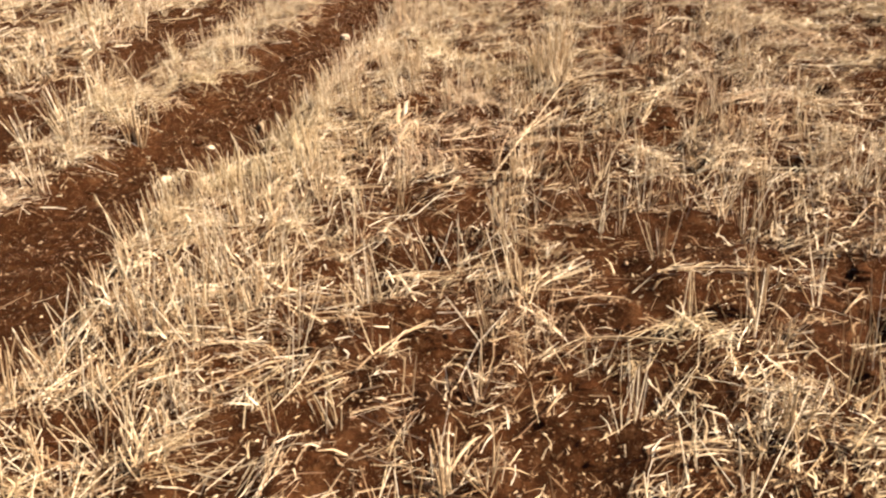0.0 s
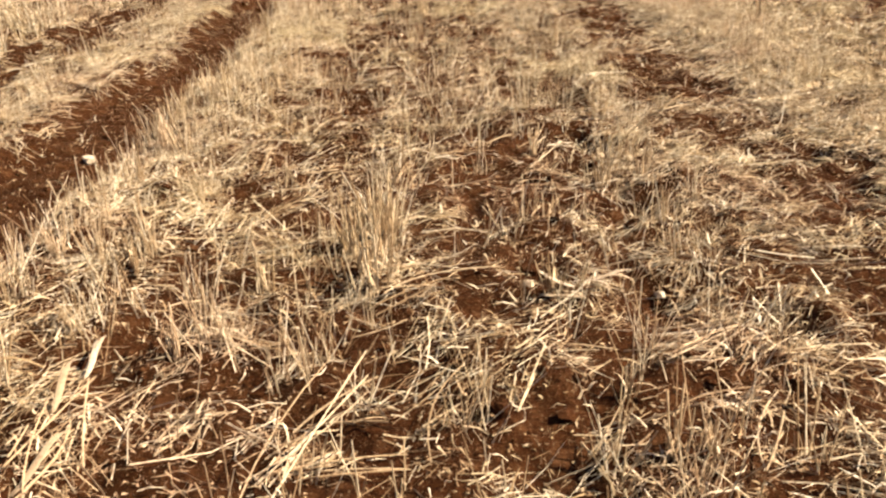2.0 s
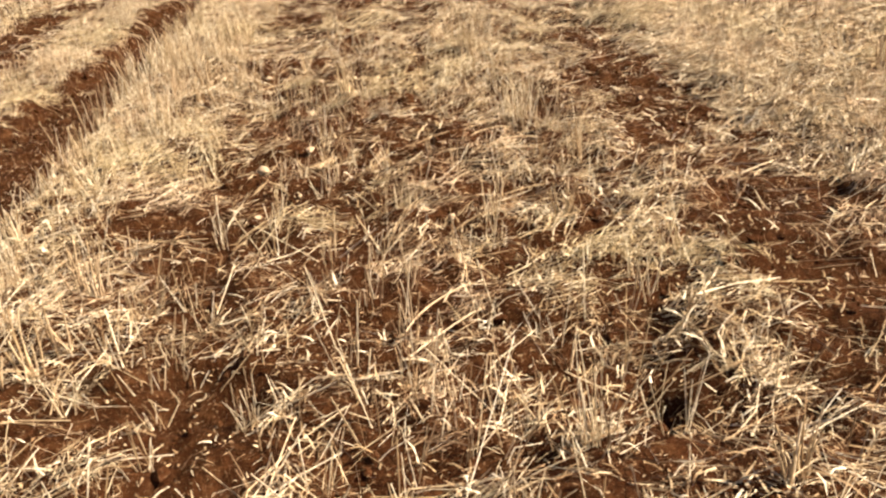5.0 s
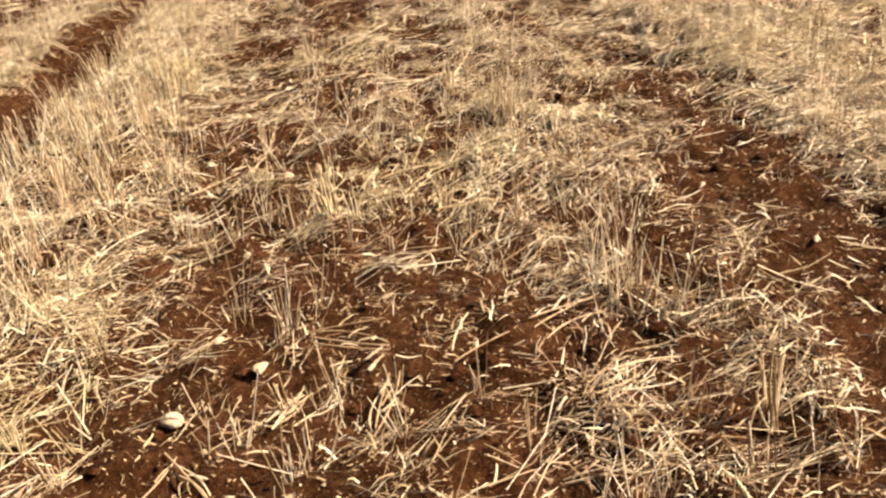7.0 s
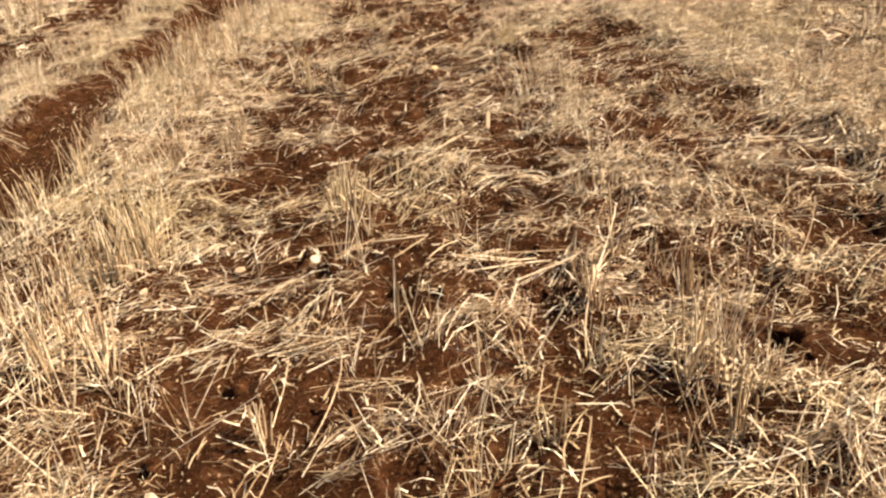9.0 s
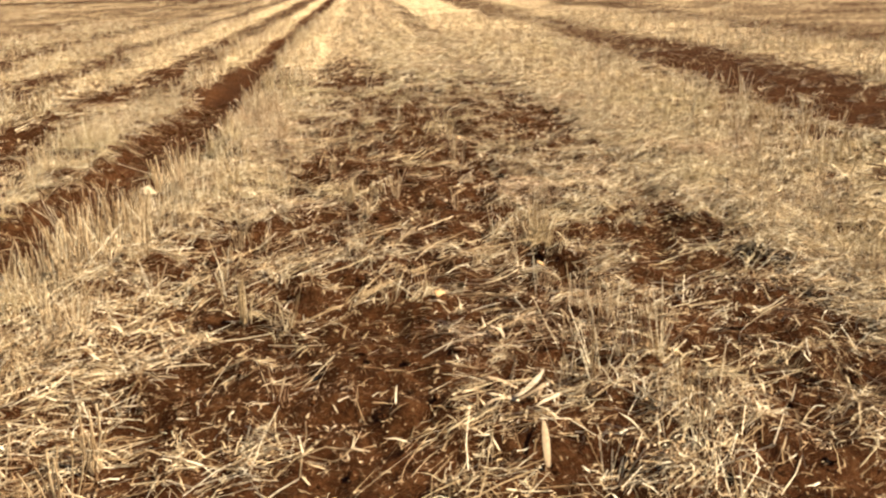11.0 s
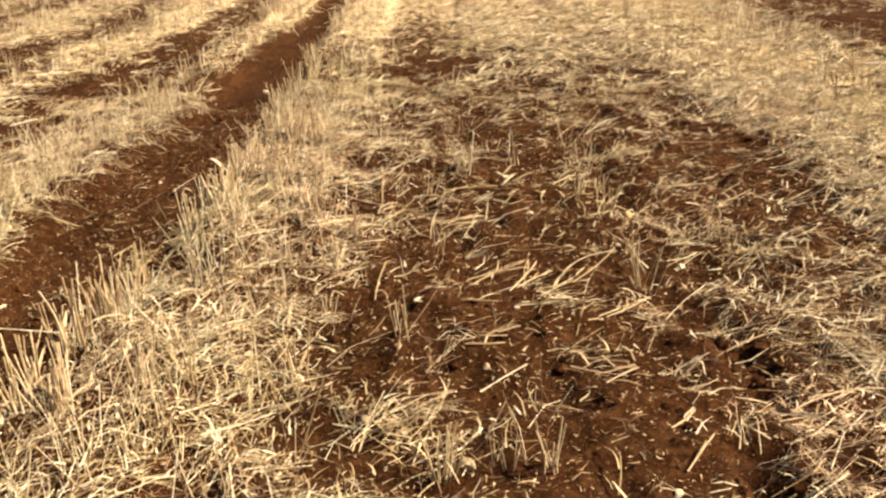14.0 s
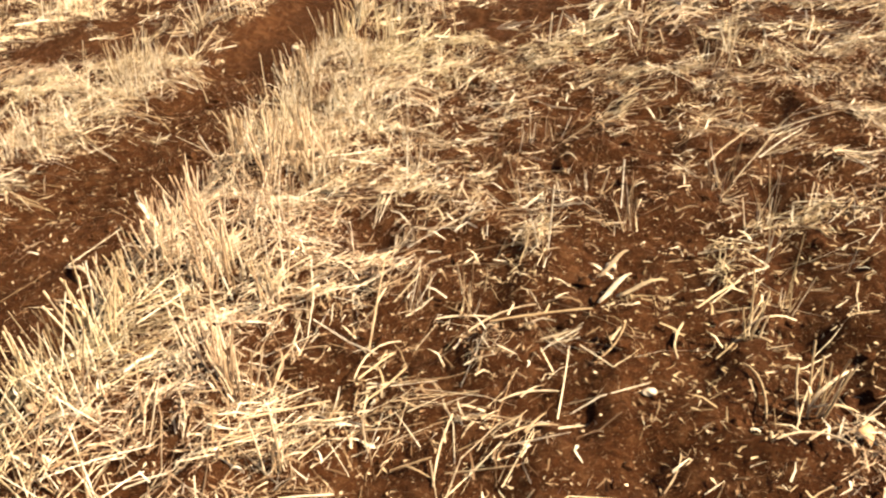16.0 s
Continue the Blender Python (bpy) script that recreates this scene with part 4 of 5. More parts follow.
# ---- stones ----
STONES = (
    ((0.16, 2.66, 0.020), (0.45, 3.60, 0.038), (-2.09, 3.66, 0.069), (-1.87, 3.67, 0.067), (0.11, 3.70, 0.029), (-2.08, 4.23, 0.046), 
     (-1.69, 4.25, 0.042), (-0.01, 4.42, 0.020), (-0.42, 4.62, 0.020), (0.95, 4.84, 0.037), (0.47, 4.86, 0.053), (-1.97, 5.05, 0.042), 
     (-0.18, 5.58, 0.031), (0.47, 5.81, 0.033), (1.01, 6.24, 0.045), (-0.01, 6.39, 0.031), (-1.85, 6.78, 0.083), (-0.09, 7.05, 0.027), 
     (0.54, 8.73, 0.039), (0.43, 8.83, 0.034), (-0.32, 9.01, 0.038), (-0.00, 9.24, 0.022), (-0.14, 9.27, 0.022), (-0.34, 9.61, 0.064), 
     (-0.10, 9.76, 0.051), (-0.25, 9.97, 0.036), (1.82, 10.10, 0.030), (0.70, 10.41, 0.023), (-0.21, 10.57, 0.028), (-1.64, 10.59, 0.061),),
    ((0.55, 10.91, 0.024), (-0.09, 11.34, 0.039), (-0.27, 11.49, 0.037), (-0.47, 11.59, 0.046), (-0.01, 11.75, 0.022), (-0.74, 12.64, 0.045), 
     (-0.44, 12.86, 0.047), (-0.15, 12.92, 0.046), (-0.10, 17.05, 0.045), (0.71, 17.24, 0.030), (-1.33, 17.35, 0.043), 
     (-1.59, 17.37, 0.032), (0.17, 17.38, 0.042), (-0.01, 17.54, 0.024), (-1.23, 17.58, 0.117), (-0.12, 17.58, 0.029), (-1.34, 17.86, 0.078), 
     (0.26, 17.95, 0.032), (-0.54, 17.95, 0.024), (-0.04, 18.03, 0.030), (0.40, 18.33, 0.020), (0.02, 18.38, 0.030), (-1.40, 18.65, 0.029), 
     (-1.73, 18.65, 0.036), (1.14, 18.74, 0.039), (0.92, 18.96, 0.027), (-0.94, 19.14, 0.032), (1.12, 19.14, 0.050), (0.57, 19.40, 0.032),),
    ((0.50, 20.04, 0.041), (-1.57, 20.30, 0.024), (-1.43, 22.95, 0.055),),
)


def part(name, v, f, material, parent, label=""):
    ob = mesh_object(name, v, f, material)
    ob.parent = parent
    return tagged(ob, label)


def stone_meshes(count):
    bv, bf = ball(3)
    out = []
    for i in range(count):
        d = np.array([noise.noise(Vector(p * 1.1 + i * 7.3)) * 0.35 + noise.noise(Vector(p * 2.7 + i * 3.1)) * 0.16 for p in bv])
        v = bv * (1 + d)[:, None]
        for cut in rng.normal(0, 1, (7, 3)):
            cut = cut / np.linalg.norm(cut)
            over = np.maximum(v @ cut - rng.uniform(0.5, 0.8), 0)
            v = v - over[:, None] * cut * 0.9
        v = v * np.array([1.15, rng.uniform(0.65, 0.95), rng.uniform(0.45, 0.7)])
        me = mesh_object("stone", v, bf, m_stone, False)
        out.append(me.data)
        bpy.data.objects.remove(me)
    return out


pebbles = stone_meshes(8)
for group in STONES:
    for x, y, size in group:
        ob = new("stone", random.choice(pebbles))
        r = size * 0.55
        ob.matrix_basis = pose(x, y, float(height(x, y)) + r * 0.35, random.uniform(-12, 12), random.uniform(-12, 12), random.uniform(0, 360)) @ Matrix.Diagonal((r, r, r, 1))
        big = "pale rounded limestone cobble half sunk in red soil" if size > 0.06 else "small pale limestone pebble lying on red soil"
        tagged(ob, big, "stone", "field stones")

# ---- clods ----
def clod_meshes(count):
    bv, bf = ball(2)
    out = []
    for i in range(count):
        d = np.array([noise.noise(Vector(p * 1.6 + i * 5.7)) * 0.45 + noise.noise(Vector(p * 4.5 + i * 2.3)) * 0.22 for p in bv])
        ob = mesh_object("clod", bv * (1 + d)[:, None] * np.array([1, 0.85, 0.6]), bf, m_clod, False)
        out.append(ob.data)
        bpy.data.objects.remove(ob)
    return out


lumps = clod_meshes(6)
for group in HOLLOWS:
    for px, py, rx, ry in group:
        for _ in range(3):
            a = random.uniform(0, 6.283)
            x, y, r = px + rx * 1.1 * math.cos(a), py + ry * 1.1 * math.sin(a), random.uniform(0.012, 0.032)
            ob = new("clod", random.choice(lumps))
            ob.matrix_basis = pose(x, y, float(height(x, y)) + r * 0.25, random.uniform(-20, 20), random.uniform(-20, 20), random.uniform(0, 360)) @ Matrix.Scale(r, 4)
            tagged(ob, "crumbly dark red clod of earth beside a kicked hole", "clod", "earth clods")

# ---- long stalks that lie or lean ----
# x and y of the foot, x and y of the tip, height of the tip.
STALKS = (
    ((0.13, 1.51, 0.36, 1.50, 0.02), (-0.82, 1.78, -0.71, 1.83, 0.02), (-0.69, 1.89, -0.51, 2.15, 0.02), (0.01, 2.05, 0.25, 1.94, 0.02), (-0.91, 2.17, -0.69, 2.18, 0.02), (0.25, 2.22, 0.41, 2.24, 0.02), 
     (-0.12, 2.32, 0.12, 2.29, 0.02), (0.26, 2.48, 0.58, 2.47, 0.02), (-0.72, 2.50, -0.50, 2.51, 0.02), (-1.80, 3.00, -1.87, 3.41, 0.02), (-0.39, 3.38, -0.06, 4.05, 0.21), (-0.36, 3.43, -0.16, 4.06, 0.22), 
     (0.51, 3.48, 0.64, 3.51, 0.02), (-0.47, 3.53, -0.31, 3.43, 0.02), (-0.65, 3.59, -0.45, 3.69, 0.02), (-1.25, 3.68, -1.00, 3.64, 0.02), (-0.85, 3.69, -0.89, 4.00, 0.11), (-0.89, 3.70, -0.84, 3.98, 0.02),),
    ((0.91, 3.75, 1.06, 4.06, 0.02), (-0.33, 3.78, -0.07, 4.13, 0.13), (-0.22, 3.80, 0.03, 3.82, 0.02), (-0.27, 3.83, 0.05, 3.84, 0.02), (0.10, 3.85, 0.20, 4.22, 0.02), (0.81, 4.21, 1.06, 4.36, 0.02), 
     (0.84, 4.23, 0.98, 4.31, 0.02), (0.14, 4.36, 0.29, 4.55, 0.02), (0.42, 4.42, 0.54, 4.26, 0.02), (-0.15, 4.51, 0.03, 4.55, 0.02), (-0.08, 4.66, 0.14, 4.73, 0.02), (-0.05, 4.71, 0.36, 4.83, 0.02), 
     (-0.07, 4.74, 0.13, 4.76, 0.02), (0.17, 4.82, 0.46, 4.92, 0.02), (0.65, 5.95, 0.83, 6.00, 0.02), (-0.04, 5.95, 0.04, 6.17, 0.02), (-0.40, 6.03, -0.34, 6.10, 0.02), (1.38, 6.05, 1.57, 6.20, 0.02),),
    ((0.63, 6.13, 0.84, 6.44, 0.02), (0.08, 6.28, 0.46, 6.40, 0.02), (0.18, 6.29, 0.46, 6.46, 0.02), (0.52, 6.30, 0.59, 6.13, 0.02), (0.44, 6.50, 0.59, 6.64, 0.02), (0.67, 6.51, 0.78, 6.74, 0.02), 
     (-0.09, 6.69, -0.06, 7.00, 0.02), (1.52, 6.90, 1.85, 7.25, 0.02), (1.03, 7.36, 1.25, 7.36, 0.02), (0.27, 7.61, 0.52, 7.88, 0.02), (0.78, 8.46, 1.06, 8.59, 0.02), (0.52, 8.53, 0.81, 8.65, 0.02), 
     (0.25, 8.54, 0.35, 8.78, 0.02), (0.06, 8.63, 0.15, 8.89, 0.02), (-0.28, 8.65, -0.15, 8.78, 0.02), (-0.62, 8.70, -0.56, 8.82, 0.02), (-0.36, 8.70, -0.13, 8.80, 0.02), (0.75, 8.79, 0.99, 8.89, 0.02),),
    ((0.30, 8.95, 0.37, 8.97, 0.02), (0.67, 9.16, 0.81, 9.13, 0.02), (0.70, 9.34, 0.85, 9.19, 0.02), (0.69, 9.36, 0.87, 9.28, 0.02), (-0.31, 9.40, -0.20, 9.28, 0.02), (0.22, 9.41, 0.31, 9.65, 0.02), 
     (0.22, 9.44, 0.28, 9.63, 0.02), (-0.33, 9.45, -0.19, 9.27, 0.02), (-0.07, 9.51, 0.03, 9.64, 0.02), (0.47, 9.64, 0.65, 9.73, 0.02), (0.12, 9.70, 0.32, 9.49, 0.02), (0.06, 9.86, 0.29, 9.76, 0.02), 
     (0.04, 9.90, 0.28, 9.87, 0.02), (0.60, 10.38, 0.77, 10.49, 0.02), (0.54, 10.68, 0.82, 10.74, 0.02), (0.86, 10.81, 1.08, 10.95, 0.02), (-0.75, 10.84, -0.65, 11.10, 0.02), (0.43, 10.87, 0.64, 11.14, 0.02),),
    ((0.25, 10.99, 0.33, 11.17, 0.02), (0.34, 11.08, 0.63, 11.20, 0.02), (-0.52, 11.24, -0.33, 11.50, 0.02), (0.49, 11.25, 0.63, 11.59, 0.14), (-0.29, 11.35, -0.15, 11.68, 0.12), (0.54, 11.48, 0.65, 11.72, 0.02), 
     (-0.27, 11.59, -0.25, 11.73, 0.02), (-0.40, 11.69, -0.38, 11.82, 0.02), (-0.10, 11.77, -0.02, 12.14, 0.02), (0.73, 12.06, 0.91, 12.47, 0.14), (0.04, 12.20, 0.20, 12.40, 0.02), (0.19, 12.20, 0.47, 12.25, 0.02), 
     (0.77, 12.27, 1.02, 12.80, 0.20), (-0.21, 12.28, -0.15, 12.37, 0.02), (0.57, 12.49, 0.80, 12.55, 0.02), (-0.34, 12.52, -0.17, 12.59, 0.02), (0.29, 12.64, 0.41, 12.87, 0.02), (0.40, 12.66, 0.70, 12.74, 0.02),),
    ((0.16, 12.76, 0.30, 12.89, 0.02), (0.09, 13.68, 0.57, 13.94, 0.11), (0.11, 13.71, 0.51, 13.92, 0.09), (0.06, 13.72, 0.63, 14.02, 0.12), (-0.09, 15.44, 0.06, 15.56, 0.02), (1.35, 15.47, 1.53, 15.56, 0.02), 
     (0.63, 15.55, 0.93, 15.44, 0.02), (-1.10, 15.63, -0.68, 15.60, 0.02), (0.18, 15.64, 0.45, 15.89, 0.02), (0.16, 15.66, 0.49, 15.91, 0.02), (0.16, 15.74, 0.49, 15.94, 0.02), (-0.34, 15.84, -0.26, 15.98, 0.02), 
     (-0.54, 16.01, -0.46, 16.40, 0.02), (0.50, 16.02, 0.79, 16.16, 0.02), (0.51, 16.03, 0.91, 16.14, 0.10), (0.28, 16.05, 0.43, 16.23, 0.02), (0.44, 16.10, 0.62, 16.27, 0.02), (0.99, 16.14, 1.14, 16.21, 0.02),),
    ((0.43, 16.19, 0.61, 16.30, 0.02), (-0.56, 16.90, -0.36, 17.09, 0.02), (0.15, 16.91, 0.28, 17.13, 0.02), (0.76, 17.33, 0.87, 17.46, 0.02), (0.76, 17.50, 0.87, 17.63, 0.02), (0.53, 17.69, 0.74, 17.82, 0.02), 
     (0.36, 17.70, 0.52, 17.58, 0.02), (0.60, 17.81, 0.74, 17.87, 0.02), (0.47, 18.00, 0.59, 17.96, 0.02), (-0.73, 18.01, -0.96, 18.03, 0.02), (0.19, 18.03, 0.33, 18.04, 0.02), (1.10, 18.03, 1.28, 18.05, 0.02), 
     (0.71, 18.19, 0.92, 18.38, 0.02), (0.19, 18.35, 0.33, 18.33, 0.02), (0.38, 18.44, 0.52, 18.73, 0.02), (0.55, 18.44, 0.85, 18.67, 0.12), (0.24, 18.49, 0.48, 18.68, 0.02), (-0.93, 18.95, -0.87, 19.17, 0.02),),
    ((-0.39, 19.08, -0.16, 19.16, 0.02), (-0.40, 19.12, -0.21, 19.24, 0.02), (0.22, 19.13, 0.34, 19.19, 0.02), (0.82, 19.18, 0.96, 19.15, 0.02), (-0.15, 19.27, -0.06, 19.44, 0.02), (-1.15, 19.31, -0.92, 19.32, 0.02), 
     (0.19, 19.36, 0.34, 19.40, 0.02), (-0.40, 19.37, -0.37, 19.49, 0.02), (-0.19, 19.38, -0.10, 19.57, 0.02), (0.44, 19.50, 0.52, 19.63, 0.02), (-0.18, 19.51, -0.19, 19.86, 0.02), (0.65, 19.54, 0.86, 19.86, 0.02), 
     (0.75, 19.55, 0.93, 19.80, 0.02), (0.15, 19.60, 0.43, 19.70, 0.02), (0.08, 19.65, 0.27, 19.73, 0.02), (-0.47, 19.66, -0.33, 19.76, 0.02), (-0.02, 19.71, 0.14, 19.73, 0.02), (-0.93, 21.49, -0.52, 21.63, 0.02),),
    ((0.38, 1.51, 0.36, 1.64, 0.10), (0.13, 1.53, 0.32, 1.53, 0.02), (-1.06, 1.81, -0.88, 1.93, 0.02), (-0.83, 1.82, -0.73, 1.88, 0.02), (-0.68, 1.92, -0.49, 2.17, 0.02), (0.49, 2.10, 0.49, 2.21, 0.08),
     (-0.92, 2.18, -0.68, 2.19, 0.02), (0.81, 2.28, 0.89, 2.37, 0.02), (-0.16, 2.33, 0.09, 2.30, 0.02), (-0.76, 2.49, -0.50, 2.53, 0.02), (0.25, 2.50, 0.54, 2.48, 0.02), (-0.75, 2.51, -0.52, 2.54, 0.02),
     (-0.72, 2.52, -0.50, 2.54, 0.02), (-1.67, 3.69, -1.76, 3.91, 0.10), (0.91, 3.75, 1.00, 3.89, 0.12), (-0.92, 3.78, -0.88, 4.25, 0.10), (-0.36, 3.80, -0.07, 4.09, 0.08), (-0.92, 3.81, -0.94, 3.96, 0.05),),
    ((-0.88, 3.81, -0.83, 3.97, 0.02), (-0.34, 3.82, -0.23, 3.99, 0.05), (-0.33, 3.82, 0.04, 3.90, 0.02), (-0.30, 3.83, -0.13, 3.84, 0.02), (-0.80, 3.91, -0.82, 4.09, 0.12), (0.50, 3.95, 0.54, 3.73, 0.02),
     (-0.27, 4.00, -0.04, 4.12, 0.12), (0.34, 4.03, 0.44, 4.20, 0.10), (-0.24, 4.04, -0.02, 4.00, 0.09), (0.78, 4.04, 1.02, 4.05, 0.02), (-0.24, 4.06, -0.01, 3.98, 0.05), (0.79, 4.20, 1.02, 4.33, 0.02),
     (-1.11, 4.31, -0.95, 4.33, 0.02), (-0.08, 4.69, 0.17, 4.82, 0.02), (0.54, 5.36, 0.61, 5.47, 0.07), (0.62, 5.42, 0.70, 5.55, 0.10), (-0.87, 5.53, -0.74, 5.59, 0.02), (0.55, 5.78, 0.76, 5.75, 0.02),),
    ((-0.04, 5.94, 0.03, 6.09, 0.09), (0.04, 5.96, 0.03, 6.07, 0.06), (-0.71, 6.00, -0.68, 6.24, 0.10), (-0.59, 6.03, -0.33, 6.07, 0.02), (0.17, 6.29, 0.32, 6.31, 0.02), (0.31, 6.43, 0.46, 6.46, 0.02),
     (0.60, 6.48, 0.78, 6.75, 0.02), (1.51, 6.89, 1.71, 7.16, 0.06), (1.66, 7.09, 1.87, 7.27, 0.02), (0.28, 7.71, 0.53, 8.03, 0.02), (0.44, 9.16, 0.61, 9.20, 0.02), (0.67, 9.17, 0.81, 9.14, 0.02),
     (0.75, 9.34, 0.97, 9.25, 0.02), (-0.39, 9.35, -0.30, 9.44, 0.02), (1.39, 9.35, 1.51, 9.38, 0.02), (0.72, 9.36, 0.91, 9.24, 0.02), (0.70, 9.38, 0.97, 9.20, 0.02), (-0.30, 9.42, -0.20, 9.30, 0.02),),
    ((0.22, 9.43, 0.28, 9.62, 0.05), (0.87, 9.45, 1.09, 9.50, 0.02), (1.24, 9.47, 1.49, 9.51, 0.02), (-0.05, 9.48, 0.06, 9.61, 0.05), (-0.05, 9.48, 0.03, 9.60, 0.05), (-0.06, 9.49, 0.04, 9.62, 0.03),
     (0.88, 9.58, 0.98, 9.68, 0.05), (0.47, 9.68, 0.54, 9.82, 0.07), (0.12, 9.71, 0.32, 9.50, 0.02), (0.76, 9.71, 0.97, 9.81, 0.02), (0.73, 9.74, 0.97, 9.88, 0.02), (0.72, 9.77, 0.94, 9.85, 0.02),
     (0.06, 9.89, 0.29, 9.79, 0.02), (0.06, 9.91, 0.29, 9.80, 0.02), (0.53, 10.63, 0.81, 10.68, 0.02), (0.43, 10.95, 0.58, 11.07, 0.02), (0.46, 10.96, 0.65, 11.13, 0.02), (1.11, 11.06, 1.10, 11.26, 0.12),),
    ((0.38, 11.23, 0.51, 11.22, 0.02), (1.03, 11.29, 1.05, 11.38, 0.08), (0.12, 11.32, 0.14, 10.98, 0.02), (-0.27, 11.45, -0.21, 11.70, 0.05), (-0.36, 11.46, -0.30, 11.55, 0.02), (0.34, 16.23, 0.48, 16.46, 0.04),
     (0.20, 16.23, 0.33, 16.49, 0.04), (-0.46, 16.27, -0.40, 16.45, 0.04), (-0.71, 16.41, -0.61, 16.62, 0.02), (-0.35, 16.43, -0.36, 16.60, 0.10), (0.48, 16.44, 0.70, 16.68, 0.02), (0.01, 16.50, 0.39, 16.59, 0.02),
     (-0.02, 16.51, 0.40, 16.63, 0.02), (0.78, 16.58, 0.86, 16.68, 0.02), (-0.26, 16.75, -0.13, 16.77, 0.02), (-0.58, 16.76, -0.28, 16.77, 0.02), (0.56, 17.26, 0.58, 17.36, 0.06), (1.12, 17.54, 1.47, 17.70, 0.02),),
    ((-1.30, 17.94, -1.29, 18.11, 0.20), (-1.18, 18.01, -1.18, 18.09, 0.12), (-0.96, 18.05, -0.73, 18.09, 0.02), (0.24, 18.07, 0.34, 18.07, 0.02), (-0.77, 18.11, -0.74, 18.27, 0.08), (0.17, 18.16, 0.24, 18.08, 0.02),
     (0.69, 18.22, 0.92, 18.41, 0.02), (0.51, 18.45, 0.64, 18.51, 0.02), (0.41, 18.46, 0.57, 18.61, 0.02), (-0.15, 18.46, -0.11, 18.64, 0.06), (0.45, 18.51, 0.48, 18.66, 0.08), (0.64, 18.51, 0.86, 18.79, 0.02),
     (-1.25, 18.51, -1.29, 18.64, 0.16), (0.22, 18.52, 0.47, 18.71, 0.02), (-1.14, 18.61, -1.17, 18.72, 0.14), (-1.11, 18.61, -1.16, 18.74, 0.15), (-1.27, 18.71, -1.28, 18.86, 0.16), (-0.83, 18.73, -0.71, 18.84, 0.02),),
    ((-0.27, 19.01, -0.29, 19.08, 0.06), (0.07, 19.02, 0.10, 19.18, 0.08), (0.57, 19.07, 0.61, 19.14, 0.04), (-0.04, 19.08, 0.06, 19.09, 0.02), (-0.10, 19.13, -0.12, 19.25, 0.08), (0.87, 19.22, 0.96, 19.39, 0.10),
     (-0.17, 19.35, -0.11, 19.53, 0.02), (-0.74, 19.45, -0.51, 19.56, 0.02), (0.80, 19.47, 0.82, 19.28, 0.02), (-1.34, 21.46, -1.13, 21.57, 0.02),),
    ((1.52, 12.37, 1.75, 12.71, 0.20), (0.86, 12.45, 1.02, 12.81, 0.26), (0.57, 12.46, 0.82, 12.56, 0.02), (0.42, 12.57, 0.74, 12.65, 0.02), (1.34, 12.65, 1.40, 12.83, 0.10), (0.40, 12.66, 0.81, 12.71, 0.02),
     (1.13, 12.68, 1.33, 12.60, 0.02), (0.40, 12.71, 0.61, 12.74, 0.02), (-0.07, 12.76, 0.09, 12.91, 0.04), (-0.06, 12.82, 0.08, 12.86, 0.02), (-0.28, 12.83, -0.11, 12.97, 0.02), (0.08, 12.93, 0.30, 12.91, 0.02),
     (-0.20, 12.99, 0.00, 12.98, 0.02), (-0.08, 15.46, 0.09, 15.53, 0.02), (0.60, 15.55, 0.79, 15.45, 0.02), (0.13, 15.58, 0.49, 15.93, 0.02), (-0.59, 15.58, -0.53, 15.72, 0.05), (-1.14, 15.64, -0.80, 15.62, 0.02),),
    ((0.14, 15.65, 0.32, 15.85, 0.02), (0.71, 15.66, 0.91, 15.76, 0.02), (0.16, 15.72, 0.48, 15.91, 0.02), (0.53, 16.04, 0.81, 16.18, 0.02), (0.55, 16.07, 1.10, 16.23, 0.02),),
)


def rod(a, b, bow, r, n=6, rings=7, taper=0.7):
    """A stalk with swollen joints."""
    a, b, bow = np.array(a, float), np.array(b, float), np.array(bow, float)
    d = (b - a) / np.linalg.norm(b - a)
    s = np.cross(d, (0, 0, 1.0) if abs(d[2]) < 0.9 else (1.0, 0, 0))
    s /= np.linalg.norm(s)
    q = np.cross(s, d)
    v = []
    for k in range(rings):
        t = k / (rings - 1)
        c = a + (b - a) * t + bow * (4 * t * (1 - t))
        rr = r * (1 - (1 - taper) * t) * (1.35 if k in (2, 5) else 1.0)
        v += [c + (s * math.cos(6.283 * j / n) + q * math.sin(6.283 * j / n)) * rr for j in range(n)]
    f = [(k * n + j, k * n + (j + 1) % n, k * n + n + (j + 1) % n, k * n + n + j) for k in range(rings - 1) for j in range(n)]
    return np.array(v), np.array(f)


def strip(a, heading, length, width, rise, droop):
    """A dry leaf that arches over."""
    p, v = np.array(a, float), []
    for i in range(6):
        t = i / 5
        e, h = rise - droop * t, heading + 0.6 * t
        side = np.array((-math.sin(h), math.cos(h), 0.3)) * width * (1 - 0.75 * t)
        v += [p - side, p + side]
        p = p + np.array((math.cos(h) * math.cos(e), math.sin(h) * math.cos(e), math.sin(e))) * length / 5
    return np.array(v), np.array([(2 * i, 2 * i + 1, 2 * i + 3, 2 * i + 2) for i in range(5)])


